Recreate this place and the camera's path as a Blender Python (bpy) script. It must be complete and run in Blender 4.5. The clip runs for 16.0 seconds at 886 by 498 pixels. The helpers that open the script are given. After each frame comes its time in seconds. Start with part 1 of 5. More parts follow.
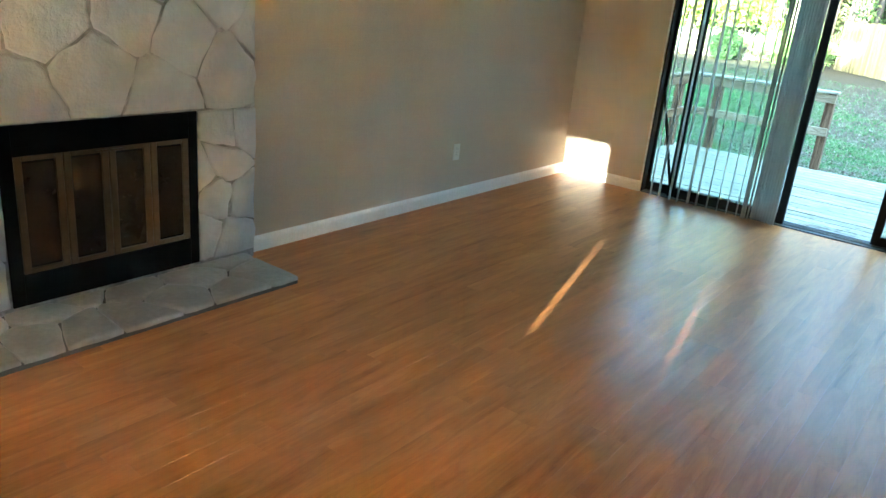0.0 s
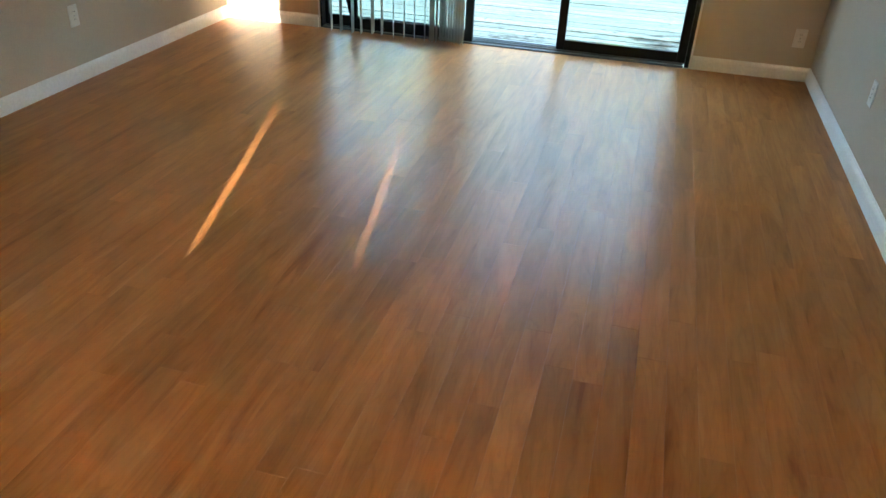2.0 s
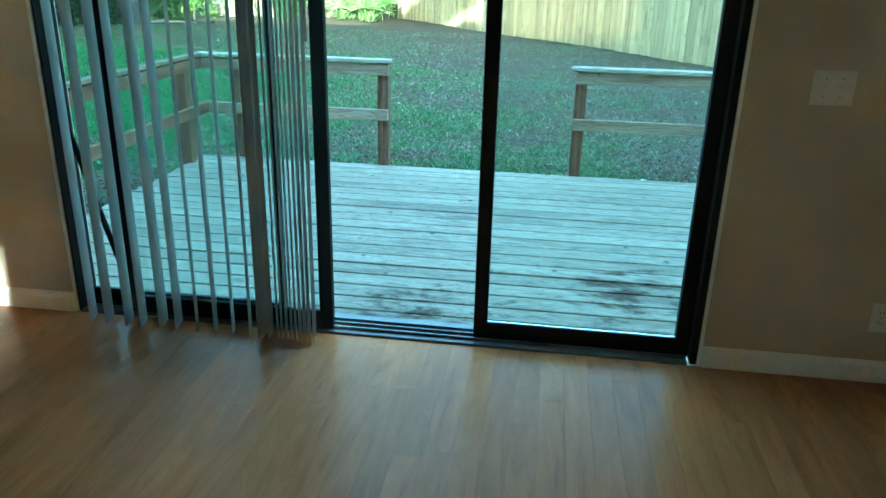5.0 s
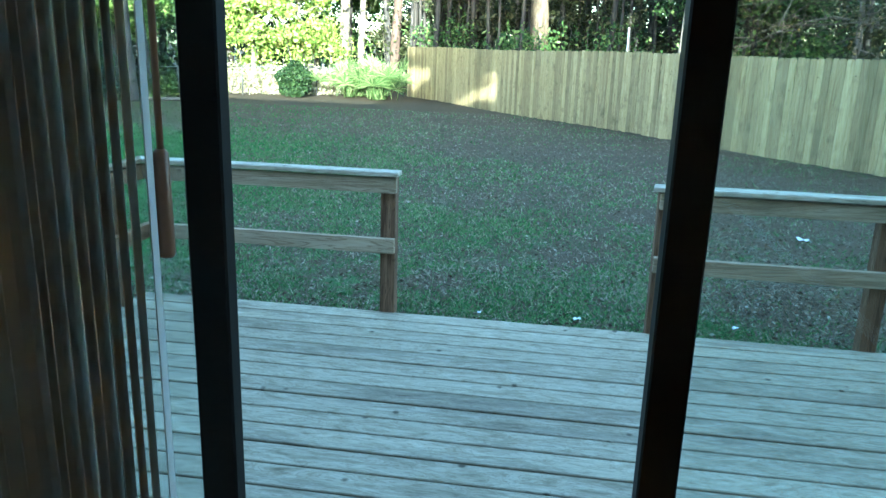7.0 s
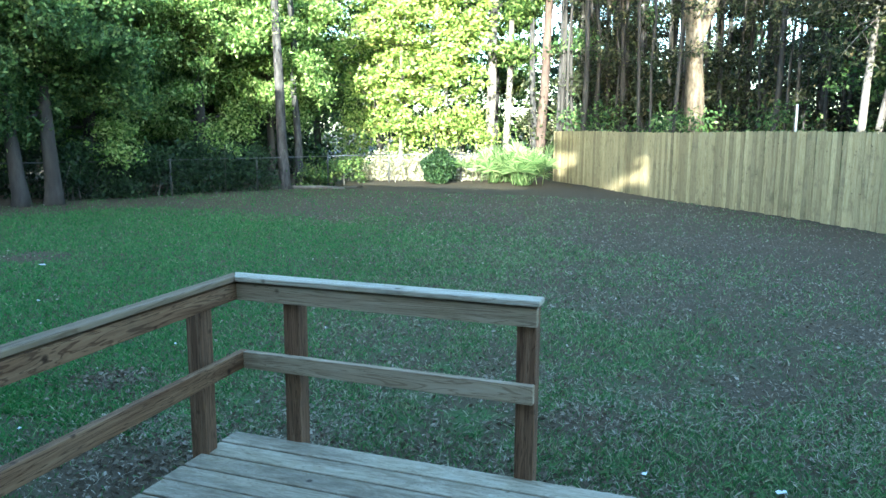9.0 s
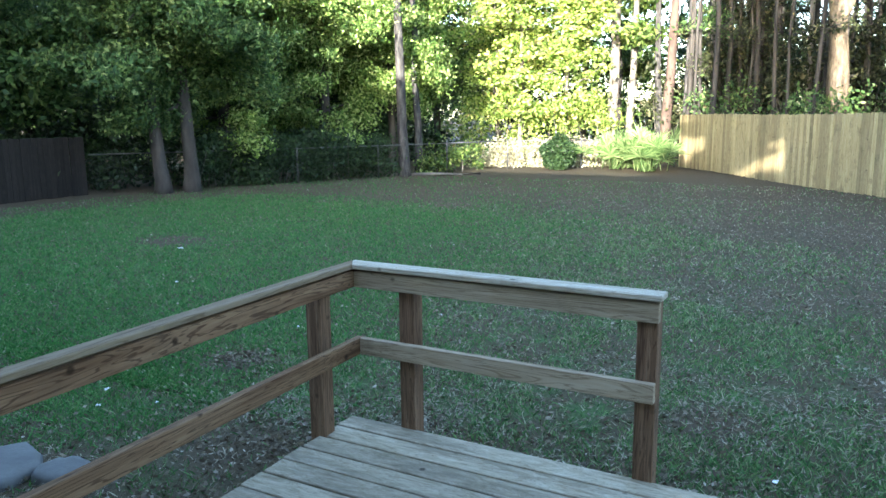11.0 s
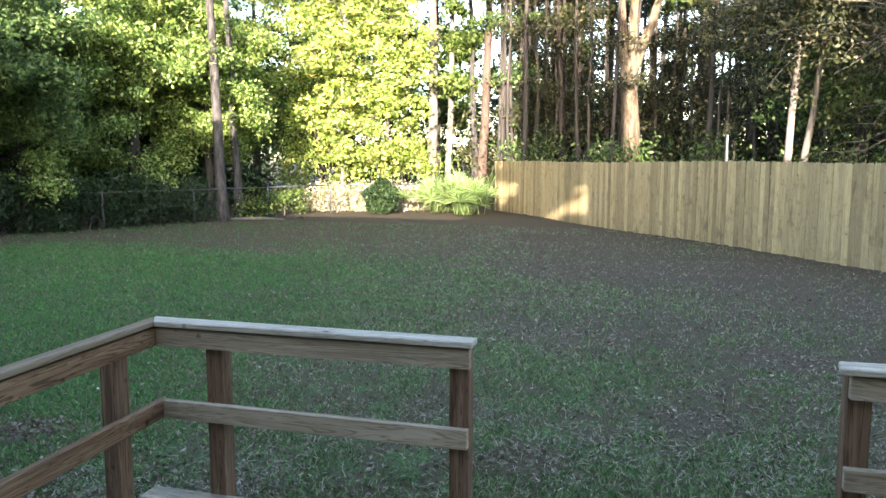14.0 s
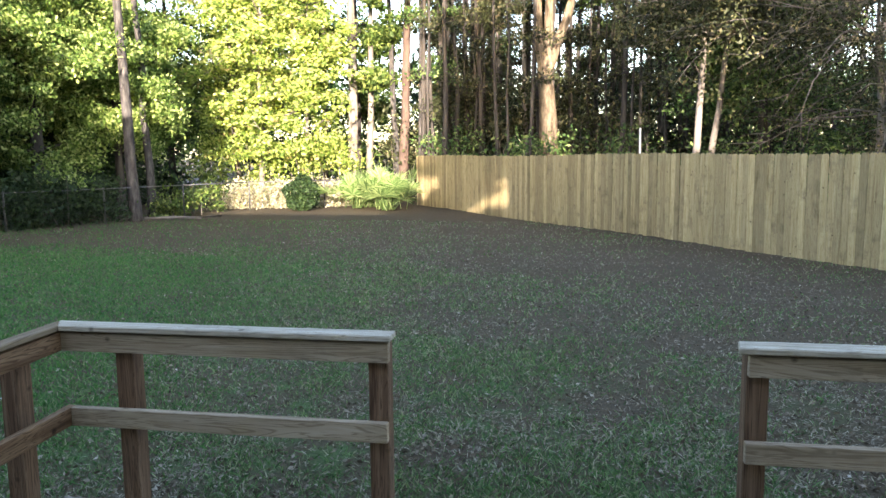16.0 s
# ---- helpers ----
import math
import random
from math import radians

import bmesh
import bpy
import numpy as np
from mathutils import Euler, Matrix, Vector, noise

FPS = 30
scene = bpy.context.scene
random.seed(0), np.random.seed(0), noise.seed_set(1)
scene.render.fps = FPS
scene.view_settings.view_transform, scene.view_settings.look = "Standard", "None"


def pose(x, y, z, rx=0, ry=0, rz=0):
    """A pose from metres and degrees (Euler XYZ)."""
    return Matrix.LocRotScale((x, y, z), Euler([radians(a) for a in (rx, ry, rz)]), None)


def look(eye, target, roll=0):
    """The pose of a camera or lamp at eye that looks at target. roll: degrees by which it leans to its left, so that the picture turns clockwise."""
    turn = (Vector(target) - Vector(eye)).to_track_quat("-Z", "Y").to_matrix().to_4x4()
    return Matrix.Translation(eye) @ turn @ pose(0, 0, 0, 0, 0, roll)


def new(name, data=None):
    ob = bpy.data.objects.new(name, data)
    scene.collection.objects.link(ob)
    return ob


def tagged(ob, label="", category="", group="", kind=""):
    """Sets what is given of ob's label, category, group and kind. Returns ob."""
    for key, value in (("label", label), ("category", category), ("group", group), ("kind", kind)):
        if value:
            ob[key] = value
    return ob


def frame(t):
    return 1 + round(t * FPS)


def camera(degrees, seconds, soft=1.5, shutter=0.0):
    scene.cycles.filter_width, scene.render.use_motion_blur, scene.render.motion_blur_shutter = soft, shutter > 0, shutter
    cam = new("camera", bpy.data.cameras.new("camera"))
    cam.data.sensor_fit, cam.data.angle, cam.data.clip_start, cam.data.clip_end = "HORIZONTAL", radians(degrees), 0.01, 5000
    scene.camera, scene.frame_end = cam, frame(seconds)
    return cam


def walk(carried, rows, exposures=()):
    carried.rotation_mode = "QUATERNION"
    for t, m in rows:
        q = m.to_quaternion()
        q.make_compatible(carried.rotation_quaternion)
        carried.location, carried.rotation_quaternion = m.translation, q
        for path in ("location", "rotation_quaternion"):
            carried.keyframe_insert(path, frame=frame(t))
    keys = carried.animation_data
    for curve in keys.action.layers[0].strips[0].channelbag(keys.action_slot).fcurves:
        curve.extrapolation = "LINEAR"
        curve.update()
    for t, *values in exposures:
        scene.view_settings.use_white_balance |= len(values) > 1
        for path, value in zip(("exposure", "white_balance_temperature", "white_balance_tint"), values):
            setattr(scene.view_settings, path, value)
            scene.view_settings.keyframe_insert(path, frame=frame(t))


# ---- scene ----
cam = camera(61.6, 16.0)
PATH = [
    (0, (1.056, -5.756, 1.458), (-0.074, -4.247, 0.79), 5.5),
    (0.5, (1.041, -5.611, 1.41), (0.135, -4.034, 0.578), 4.6),
    (1, (1.068, -5.473, 1.399), (0.328, -3.822, 0.547), 5.8),
    (1.5, (1.083, -5.292, 1.414), (0.5, -3.626, 0.472), 5.0),
    (2, (1.012, -5.043, 1.419), (0.581, -3.381, 0.394), 2.4),
    (2.5, (0.973, -4.794, 1.388), (0.792, -3.076, 0.38), 4.2),
    (3, (1.002, -4.401, 1.392), (0.901, -2.634, 0.461), 3.7),
    (3.5, (0.951, -4.022, 1.374), (0.853, -2.235, 0.48), 3.1),
    (4, (0.879, -3.618, 1.367), (0.765, -1.833, 0.472), 4.3),
    (4.5, (0.821, -3.113, 1.429), (0.616, -1.295, 0.621), 4.3),
    (5, (0.667, -2.676, 1.409), (0.412, -0.818, 0.713), 1.4),
    (5.2, (0.61, -2.46, 1.437), (0.405, -0.617, 0.687), 2.2),
    (7.3, (0.265, -0.691, 1.44), (-0.060, 1.223, 0.964), 1.5),
    (7.5, (0.257, -0.549, 1.428), (-0.146, 1.356, 0.977), 0.9),
    (8, (0.180, -0.279, 1.457), (-0.185, 1.65, 1.077), 1.4),
    (8.5, (0.118, -0.09, 1.468), (-0.265, 1.835, 1.081), 0.4),
    (9, (0.08, 0.073, 1.489), (-0.591, 1.931, 1.177), 0.3),
    (9.5, (0.07, 0.128, 1.497), (-0.825, 1.891, 1.196), 0.2),
    (9.7, (0.057, 0.124, 1.505), (-0.916, 1.846, 1.208), -0.4),
    (11.8, (0.068, 0.148, 1.49), (-0.845, 1.89, 1.126), -0.1),
    (12, (0.068, 0.15, 1.492), (-0.821, 1.907, 1.141), -0.0),
    (12.5, (0.067, 0.158, 1.499), (-0.773, 1.945, 1.178), 0.6),
    (13, (0.069, 0.162, 1.501), (-0.745, 1.964, 1.197), 0.8),
    (13.5, (0.096, 0.19, 1.518), (-0.543, 2.063, 1.233), 0.2),
    (14, (0.113, 0.19, 1.525), (-0.421, 2.104, 1.29), 0.1),
    (14.5, (0.123, 0.191, 1.523), (-0.354, 2.121, 1.3), -0.0),
    (15, (0.131, 0.185, 1.523), (-0.285, 2.128, 1.298), 0.2),
    (15.5, (0.141, 0.181, 1.52), (-0.227, 2.132, 1.279), -0.3),
    (16, (0.151, 0.183, 1.52), (-0.184, 2.139, 1.271), -0.5),
]
walk(cam, [(t, look(eye, target, roll)) for t, eye, target, roll in PATH],
     [(0, 5.45, 5200, -7), (1.0, 5.35, 5400, -9), (2.5, 5.55, 6100, 5), (3.5, 5.4, 5700, -4), (4.4, 4.95, 5150, -18), (5.2, 4.22, 4550, -26), (7.3, 3.65, 4950, -6), (8.2, 3.5, 5000, -3), (9.5, 3.4, 5180, 1), (12, 3.45, 5900, 16), (16, 3.08, 6450, 21)])

# ---- world, sun, exposure ----
SUN_AZ, SUN_EL = radians(170), radians(11)      # light travels towards -x +y, low
world = bpy.data.worlds.new("world")
scene.world = world
world.use_nodes = True
wn = world.node_tree.nodes
sky = wn.new("ShaderNodeTexSky")
sky.sky_type, sky.sun_disc = "NISHITA", False
sky.sun_elevation, sky.sun_rotation = SUN_EL, SUN_AZ
sky.air_density, sky.dust_density, sky.ozone_density = 1.0, 1.5, 1.0
world.node_tree.links.new(sky.outputs[0], wn["Background"].inputs[0])
wn["Background"].inputs[1].default_value = 0.15
SUN_DIR = Vector((-math.sin(SUN_AZ) * math.cos(SUN_EL), -math.cos(SUN_AZ) * math.cos(SUN_EL), -math.sin(SUN_EL)))
sun = new("sun", bpy.data.lights.new("sun", "SUN"))
sun.data.energy, sun.data.angle, sun.data.color = 3.4, radians(0.4), (1.0, 0.88, 0.70)
sun.rotation_mode = "QUATERNION"
sun.rotation_quaternion = SUN_DIR.to_track_quat("-Z", "Y")


# ---- materials ----
def nodes_of(name):
    m = bpy.data.materials.new(name)
    m.use_nodes = True
    nt = m.node_tree
    return m, nt, nt.nodes["Principled BSDF"]


def ramp(nt, fac, stops):
    r = nt.nodes.new("ShaderNodeValToRGB")
    el = r.color_ramp.elements
    while len(el) < len(stops):
        el.new(0.5)
    for e, (p, c) in zip(el, stops):
        e.position, e.color = p, (*c, 1)
    nt.links.new(fac, r.inputs[0])
    return r.outputs[0]


def coords(nt, kind="Object", scale=(1, 1, 1), shuffle=False):
    tc = nt.nodes.new("ShaderNodeTexCoord")
    mp = nt.nodes.new("ShaderNodeMapping")
    mp.inputs["Scale"].default_value = scale
    nt.links.new(tc.outputs[kind], mp.inputs[0])
    if shuffle:
        oi = nt.nodes.new("ShaderNodeObjectInfo")
        mul = nt.nodes.new("ShaderNodeVectorMath")
        mul.operation = "SCALE"
        mul.inputs[0].default_value = (37, 61, 23)
        nt.links.new(oi.outputs["Random"], mul.inputs["Scale"])
        nt.links.new(mul.outputs[0], mp.inputs["Location"])
    return mp.outputs[0]


def noise_of(nt, vec, scale, detail=4, rough=0.6, distort=0.0):
    n = nt.nodes.new("ShaderNodeTexNoise")
    n.inputs["Scale"].default_value, n.inputs["Detail"].default_value = scale, detail
    n.inputs["Roughness"].default_value, n.inputs["Distortion"].default_value = rough, distort
    nt.links.new(vec, n.inputs["Vector"])
    return n.outputs["Fac"]


def mixed(nt, fac, a, b, mode="MIX"):
    mx = nt.nodes.new("ShaderNodeMix")
    mx.data_type, mx.blend_type = "RGBA", mode
    for sock, v in ((mx.inputs["Factor"], fac), (mx.inputs["A"], a), (mx.inputs["B"], b)):
        if isinstance(v, (int, float)):
            sock.default_value = v
        elif isinstance(v, tuple):
            sock.default_value = (*v, 1)
        else:
            nt.links.new(v, sock)
    return mx.outputs["Result"]


def bumped(nt, bsdf, height, strength, distance=0.01):
    b = nt.nodes.new("ShaderNodeBump")
    b.inputs["Strength"].default_value, b.inputs["Distance"].default_value = strength, distance
    nt.links.new(height, b.inputs["Height"])
    nt.links.new(b.outputs[0], bsdf.inputs["Normal"])


def plain(name, a, b, rough, scale=6, fine=80, bump=0.15, dist=0.003, metal=0.0, shuffle=False, stretch=(1, 1, 1), spec=0.5):
    """A surface that varies between two colours at two scales."""
    m, nt, p = nodes_of(name)
    v = coords(nt, "Object", stretch, shuffle)
    big, small = noise_of(nt, v, scale), noise_of(nt, v, fine, 6)
    c = ramp(nt, big, [(0.3, a), (0.7, b)])
    dark = tuple(x * 0.75 for x in a)
    c = mixed(nt, ramp(nt, small, [(0.35, (0, 0, 0)), (0.75, (0.5, 0.5, 0.5))]), c, dark)
    nt.links.new(c, p.inputs["Base Color"])
    r = nt.nodes.new("ShaderNodeMapRange")
    r.inputs["To Min"].default_value, r.inputs["To Max"].default_value = rough * 0.85, min(1, rough * 1.15)
    nt.links.new(big, r.inputs["Value"])
    nt.links.new(r.outputs[0], p.inputs["Roughness"])
    p.inputs["Metallic"].default_value = metal
    p.inputs["Specular IOR Level"].default_value = spec
    if bump:
        bumped(nt, p, small, bump, dist)
    return m


def wood(name, stops, rough, along="y", grain=26, bump=0.25, spec=0.4, blotch=0.0, per_piece=0.35, squeeze=None, lines=0.6, knots=0.0, freq=75.0, stains=()):
    """Sawn wood: rings and fibres stretched along one axis, shifted and tinted piece by piece."""
    m, nt, p = nodes_of(name)
    s = {"x": (0.06, 1, 1), "y": (1, 0.06, 1), "z": (1, 1, 0.06)}[along]
    s = squeeze or s
    v = coords(nt, "Object", s, True)
    fibre = noise_of(nt, v, grain, 8, 0.65, 0.6)
    ring = noise_of(nt, v, grain * 0.28, 3, 0.5, 2.2)
    f = nt.nodes.new("ShaderNodeMix")
    f.inputs["Factor"].default_value = 0.5
    nt.links.new(fibre, f.inputs["A"])
    nt.links.new(ring, f.inputs["B"])
    c = ramp(nt, f.outputs["Result"], stops)
    # growth rings: thin dark contour lines of the slow noise
    mul = nt.nodes.new("ShaderNodeMath")
    mul.operation, mul.inputs[1].default_value = "MULTIPLY", freq
    nt.links.new(ring, mul.inputs[0])
    sine = nt.nodes.new("ShaderNodeMath")
    sine.operation = "SINE"
    nt.links.new(mul.outputs[0], sine.inputs[0])
    c = mixed(nt, ramp(nt, sine.outputs[0], [(0.45, (0, 0, 0)), (0.95, (lines,) * 3)]), c, stops[0][1])
    oi = nt.nodes.new("ShaderNodeObjectInfo")
    tone = ramp(nt, oi.outputs["Random"], [(0.0, (1 - per_piece,) * 3), (1.0, (1.0, 1.0, 1.0))])
    c = mixed(nt, 1.0, c, tone, "MULTIPLY")
    if knots:
        g = nt.nodes.new("ShaderNodeNewGeometry")
        vor = nt.nodes.new("ShaderNodeTexVoronoi")
        vor.inputs["Scale"].default_value = 5.5
        nt.links.new(g.outputs["Position"], vor.inputs["Vector"])
        c = mixed(nt, ramp(nt, vor.outputs["Distance"], [(0.05, (knots,) * 3), (0.11, (0, 0, 0))]), c, tuple(q * 0.35 for q in stops[0][1]))
    if blotch:
        st = ramp(nt, noise_of(nt, coords(nt, "Object", (1, 1, 1), True), 3.0, 6, 0.7), [(0.52, (0, 0, 0)), (0.72, (blotch,) * 3)])
        c = mixed(nt, st, c, (0.05, 0.04, 0.03))
    for sx, sy, sr, amount in stains:
        # a rotten patch with a ragged rim
        g = nt.nodes.new("ShaderNodeNewGeometry")
        far = nt.nodes.new("ShaderNodeVectorMath")
        far.operation = "DISTANCE"
        far.inputs[1].default_value = (sx, sy, -0.1)
        nt.links.new(g.outputs["Position"], far.inputs[0])
        rag = nt.nodes.new("ShaderNodeMath")
        rag.operation, rag.inputs[1].default_value, rag.inputs[2].default_value = "MULTIPLY_ADD", 0.42 / sr, -0.62
        nt.links.new(far.outputs["Value"], rag.inputs[0])
        add = nt.nodes.new("ShaderNodeMath")
        add.operation = "ADD"
        nt.links.new(rag.outputs[0], add.inputs[0])
        long = nt.nodes.new("ShaderNodeMapping")
        long.inputs["Scale"].default_value = (0.45, 1.0, 1.0)
        nt.links.new(g.outputs["Position"], long.inputs[0])
        wide = nt.nodes.new("ShaderNodeMath")
        wide.operation, wide.inputs[1].default_value = "MULTIPLY", 1.6
        nt.links.new(noise_of(nt, long.outputs[0], 11.0, 7, 0.72), wide.inputs[0])
        nt.links.new(wide.outputs[0], add.inputs[1])
        c = mixed(nt, ramp(nt, add.outputs[0], [(0.14, (amount,) * 3), (0.34, (0, 0, 0))]), c, (0.045, 0.032, 0.018))
    nt.links.new(c, p.inputs["Base Color"])
    p.inputs["Roughness"].default_value = rough
    p.inputs["Specular IOR Level"].default_value = spec
    bumped(nt, p, fibre, bump, 0.002)
    return m


def leafy(name, stops, trans=0.35, rough=0.55):
    """Leaves: each one its own tone; light passes through."""
    m, nt, p = nodes_of(name)
    g = nt.nodes.new("ShaderNodeNewGeometry")
    c = ramp(nt, g.outputs["Random Per Island"], stops)
    nt.links.new(c, p.inputs["Base Color"])
    p.inputs["Roughness"].default_value = rough
    p.inputs["Specular IOR Level"].default_value = 0.25
    t = nt.nodes.new("ShaderNodeBsdfTranslucent")
    nt.links.new(c, t.inputs["Color"])
    mx = nt.nodes.new("ShaderNodeMixShader")
    mx.inputs[0].default_value = trans
    nt.links.new(p.outputs[0], mx.inputs[1])
    nt.links.new(t.outputs[0], mx.inputs[2])
    nt.links.new(mx.outputs[0], nt.nodes["Material Output"].inputs["Surface"])
    return m


def glass_pane(name):
    m, nt, p = nodes_of(name)
    p.inputs["Base Color"].default_value = (0.92, 0.98, 0.96, 1)
    p.inputs["Roughness"].default_value = 0.0
    p.inputs["Transmission Weight"].default_value = 1.0
    p.inputs["IOR"].default_value = 1.45
    return m


M_WALL = plain("beige_wall_paint", (0.46, 0.372, 0.278), (0.49, 0.40, 0.303), 0.75, 1.5, 160, 0.25, 0.002)
M_CEIL = plain("white_ceiling", (0.74, 0.73, 0.70), (0.8, 0.79, 0.76), 0.9, 2, 90, 0.5, 0.004)
M_TRIM = plain("white_gloss_trim", (0.74, 0.73, 0.70), (0.8, 0.79, 0.77), 0.35, 3, 60, 0.08)
M_PLATE = plain("ivory_plastic", (0.64, 0.60, 0.54), (0.68, 0.64, 0.58), 0.35, 8, 60, 0.0)
M_SLOT = plain("dark_slot", (0.02, 0.02, 0.02), (0.03, 0.03, 0.03), 0.6, 8, 60, 0.0)
M_FLOOR = wood("oak_laminate", [(0.26, (0.23, 0.080, 0.024)), (0.42, (0.44, 0.178, 0.055)), (0.56, (0.53, 0.224, 0.071)), (0.75, (0.62, 0.293, 0.103))], 0.33, "y", 24, 0.03, 0.085, 0.0, 0.17, (1, 0.13, 1), 0.14, 0.0, 45.0)
M_SUBFLOOR = plain("dark_underlay", (0.05, 0.03, 0.02), (0.07, 0.04, 0.03), 0.9)
M_STONE = plain("painted_fieldstone", (0.40, 0.395, 0.39), (0.52, 0.52, 0.52), 0.55, 4, 7, 0.55, 0.05, shuffle=True)
M_MORTAR = plain("grey_mortar", (0.10, 0.09, 0.085), (0.52, 0.51, 0.50), 0.9, 9, 60, 0.5, 0.006)
M_HEARTH = plain("grey_flagstone", (0.30, 0.28, 0.25), (0.42, 0.40, 0.36), 0.55, 6, 40, 0.5, 0.006, shuffle=True)
M_JOINT = plain("dark_joint", (0.07, 0.06, 0.055), (0.11, 0.10, 0.09), 0.9, 9, 60, 0.4)
M_BLACK = plain("black_enamel", (0.004, 0.0037, 0.0035), (0.008, 0.0075, 0.007), 0.7, 6, 80, 0.1, spec=0.06)
M_BRASS = plain("aged_brass", (0.09, 0.052, 0.026), (0.14, 0.085, 0.044), 0.45, 8, 60, 0.1, metal=0.6)
M_SMOKED = plain("smoked_glass", (0.018, 0.013, 0.009), (0.035, 0.022, 0.014), 0.12, 5, 60, 0.0)
M_BRONZE = plain("bronze_aluminium", (0.009, 0.008, 0.0075), (0.017, 0.015, 0.014), 0.6, 5, 90, 0.08, metal=0.0, spec=0.12)
M_SILL = plain("mill_aluminium", (0.14, 0.14, 0.13), (0.24, 0.24, 0.23), 0.5, 9, 60, 0.2, metal=0.7)
M_SLAT = leafy("vinyl_slat", [(0.0, (0.56, 0.53, 0.47)), (1.0, (0.64, 0.61, 0.55))], 0.2, 0.45)
M_WAND = plain("brown_wand", (0.20, 0.10, 0.055), (0.28, 0.15, 0.08), 0.4, 8, 60, 0.0)
M_GLASS = glass_pane("window_glass")
M_DECK = wood("weathered_decking", [(0.30, (0.14, 0.115, 0.072)), (0.43, (0.275, 0.24, 0.165)), (0.56, (0.365, 0.325, 0.235)), (0.7, (0.44, 0.40, 0.305))], 0.8, "x", 50, 0.6, 0.12, 0.7, 0.22, (1.4, 1, 1), 0.4, 0.9, 60.0, ((1.1, 0.95, 0.72, 0.95), (0.15, 0.5, 0.6, 0.9), (0.9, 0.3, 0.8, 0.7)))
# railing wood in two tones: x pieces paler, y pieces and posts darker brown
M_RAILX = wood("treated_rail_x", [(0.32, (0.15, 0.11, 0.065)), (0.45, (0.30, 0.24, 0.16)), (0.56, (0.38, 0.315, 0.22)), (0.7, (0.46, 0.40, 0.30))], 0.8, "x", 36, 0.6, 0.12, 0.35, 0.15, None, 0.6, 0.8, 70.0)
M_RAILY = wood("treated_rail_dark_y", [(0.30, (0.05, 0.026, 0.012)), (0.45, (0.14, 0.082, 0.043)), (0.56, (0.205, 0.13, 0.072)), (0.7, (0.29, 0.20, 0.12))], 0.8, "y", 36, 0.6, 0.12, 0.35, 0.15, None, 0.75, 0.8, 70.0)
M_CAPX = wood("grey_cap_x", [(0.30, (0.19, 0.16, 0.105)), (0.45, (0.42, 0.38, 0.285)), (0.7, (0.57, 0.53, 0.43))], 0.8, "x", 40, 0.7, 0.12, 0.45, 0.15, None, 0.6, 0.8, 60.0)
M_CAPY = wood("brown_cap_y", [(0.32, (0.075, 0.050, 0.028)), (0.47, (0.175, 0.130, 0.078)), (0.7, (0.26, 0.205, 0.135))], 0.8, "y", 40, 0.6, 0.12, 0.4, 0.15, None, 0.5, 0.6, 60.0)
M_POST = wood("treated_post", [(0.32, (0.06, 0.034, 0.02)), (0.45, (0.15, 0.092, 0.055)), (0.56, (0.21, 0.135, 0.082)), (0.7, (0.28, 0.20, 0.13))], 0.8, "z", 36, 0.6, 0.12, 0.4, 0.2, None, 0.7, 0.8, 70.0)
M_PICKET = wood("pine_picket", [(0.30, (0.22, 0.155, 0.068)), (0.43, (0.42, 0.335, 0.165)), (0.56, (0.50, 0.41, 0.215)), (0.72, (0.56, 0.475, 0.27))], 0.75, "z", 40, 0.35, 0.15, 0.55, 0.5, None, 0.4, 0.9, 60.0)
# near black: the shade beneath the trees is in this colour
M_OLDFENCE = wood("shaded_old_picket", [(0.28, (0.012, 0.010, 0.009)), (0.5, (0.022, 0.018, 0.015)), (0.8, (0.04, 0.033, 0.027))], 0.85, "z", 18, 0.4, 0.2, 0.3, 0.3)
M_GALV = plain("galvanised_steel", (0.08, 0.082, 0.082), (0.14, 0.143, 0.143), 0.5, 8, 60, 0.1, metal=0.6)
M_WIRE = plain("weathered_wire", (0.03, 0.03, 0.03), (0.06, 0.06, 0.058), 0.7, 8, 60, 0.0)
M_PVC = plain("white_plastic_pipe", (0.7, 0.7, 0.68), (0.76, 0.76, 0.74), 0.5, 8, 60, 0.0)
M_BARK = plain("grey_brown_bark", (0.032, 0.028, 0.024), (0.082, 0.074, 0.064), 0.9, 3, 14, 0.9, 0.03, stretch=(1, 1, 0.25), shuffle=True, spec=0.2)
# pale bark, raised so that trunks standing in sun look lit
M_SUNPALEBARK = plain("pale_sunlit_bark", (0.09, 0.078, 0.066), (0.27, 0.24, 0.205), 0.85, 2, 12, 0.8, 0.03, stretch=(1, 1, 0.3), shuffle=True, spec=0.2)
# dark bark, which also holds the shade of the woods
M_DARKBARK = plain("dark_shaded_pine_bark", (0.018, 0.017, 0.016), (0.13, 0.122, 0.112), 0.95, 9, 24, 1.0, 0.04, stretch=(1, 1, 0.25), shuffle=True, spec=0.15)
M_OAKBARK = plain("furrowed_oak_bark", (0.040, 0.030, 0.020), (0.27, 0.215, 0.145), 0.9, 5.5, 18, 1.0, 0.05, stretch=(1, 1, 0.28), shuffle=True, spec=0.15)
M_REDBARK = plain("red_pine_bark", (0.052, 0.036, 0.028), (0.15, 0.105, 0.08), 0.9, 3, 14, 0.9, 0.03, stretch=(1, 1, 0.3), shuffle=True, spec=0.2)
M_TWIG = plain("grey_twig", (0.10, 0.088, 0.074), (0.19, 0.172, 0.15), 0.9, 6, 30, 0.3, spec=0.2)
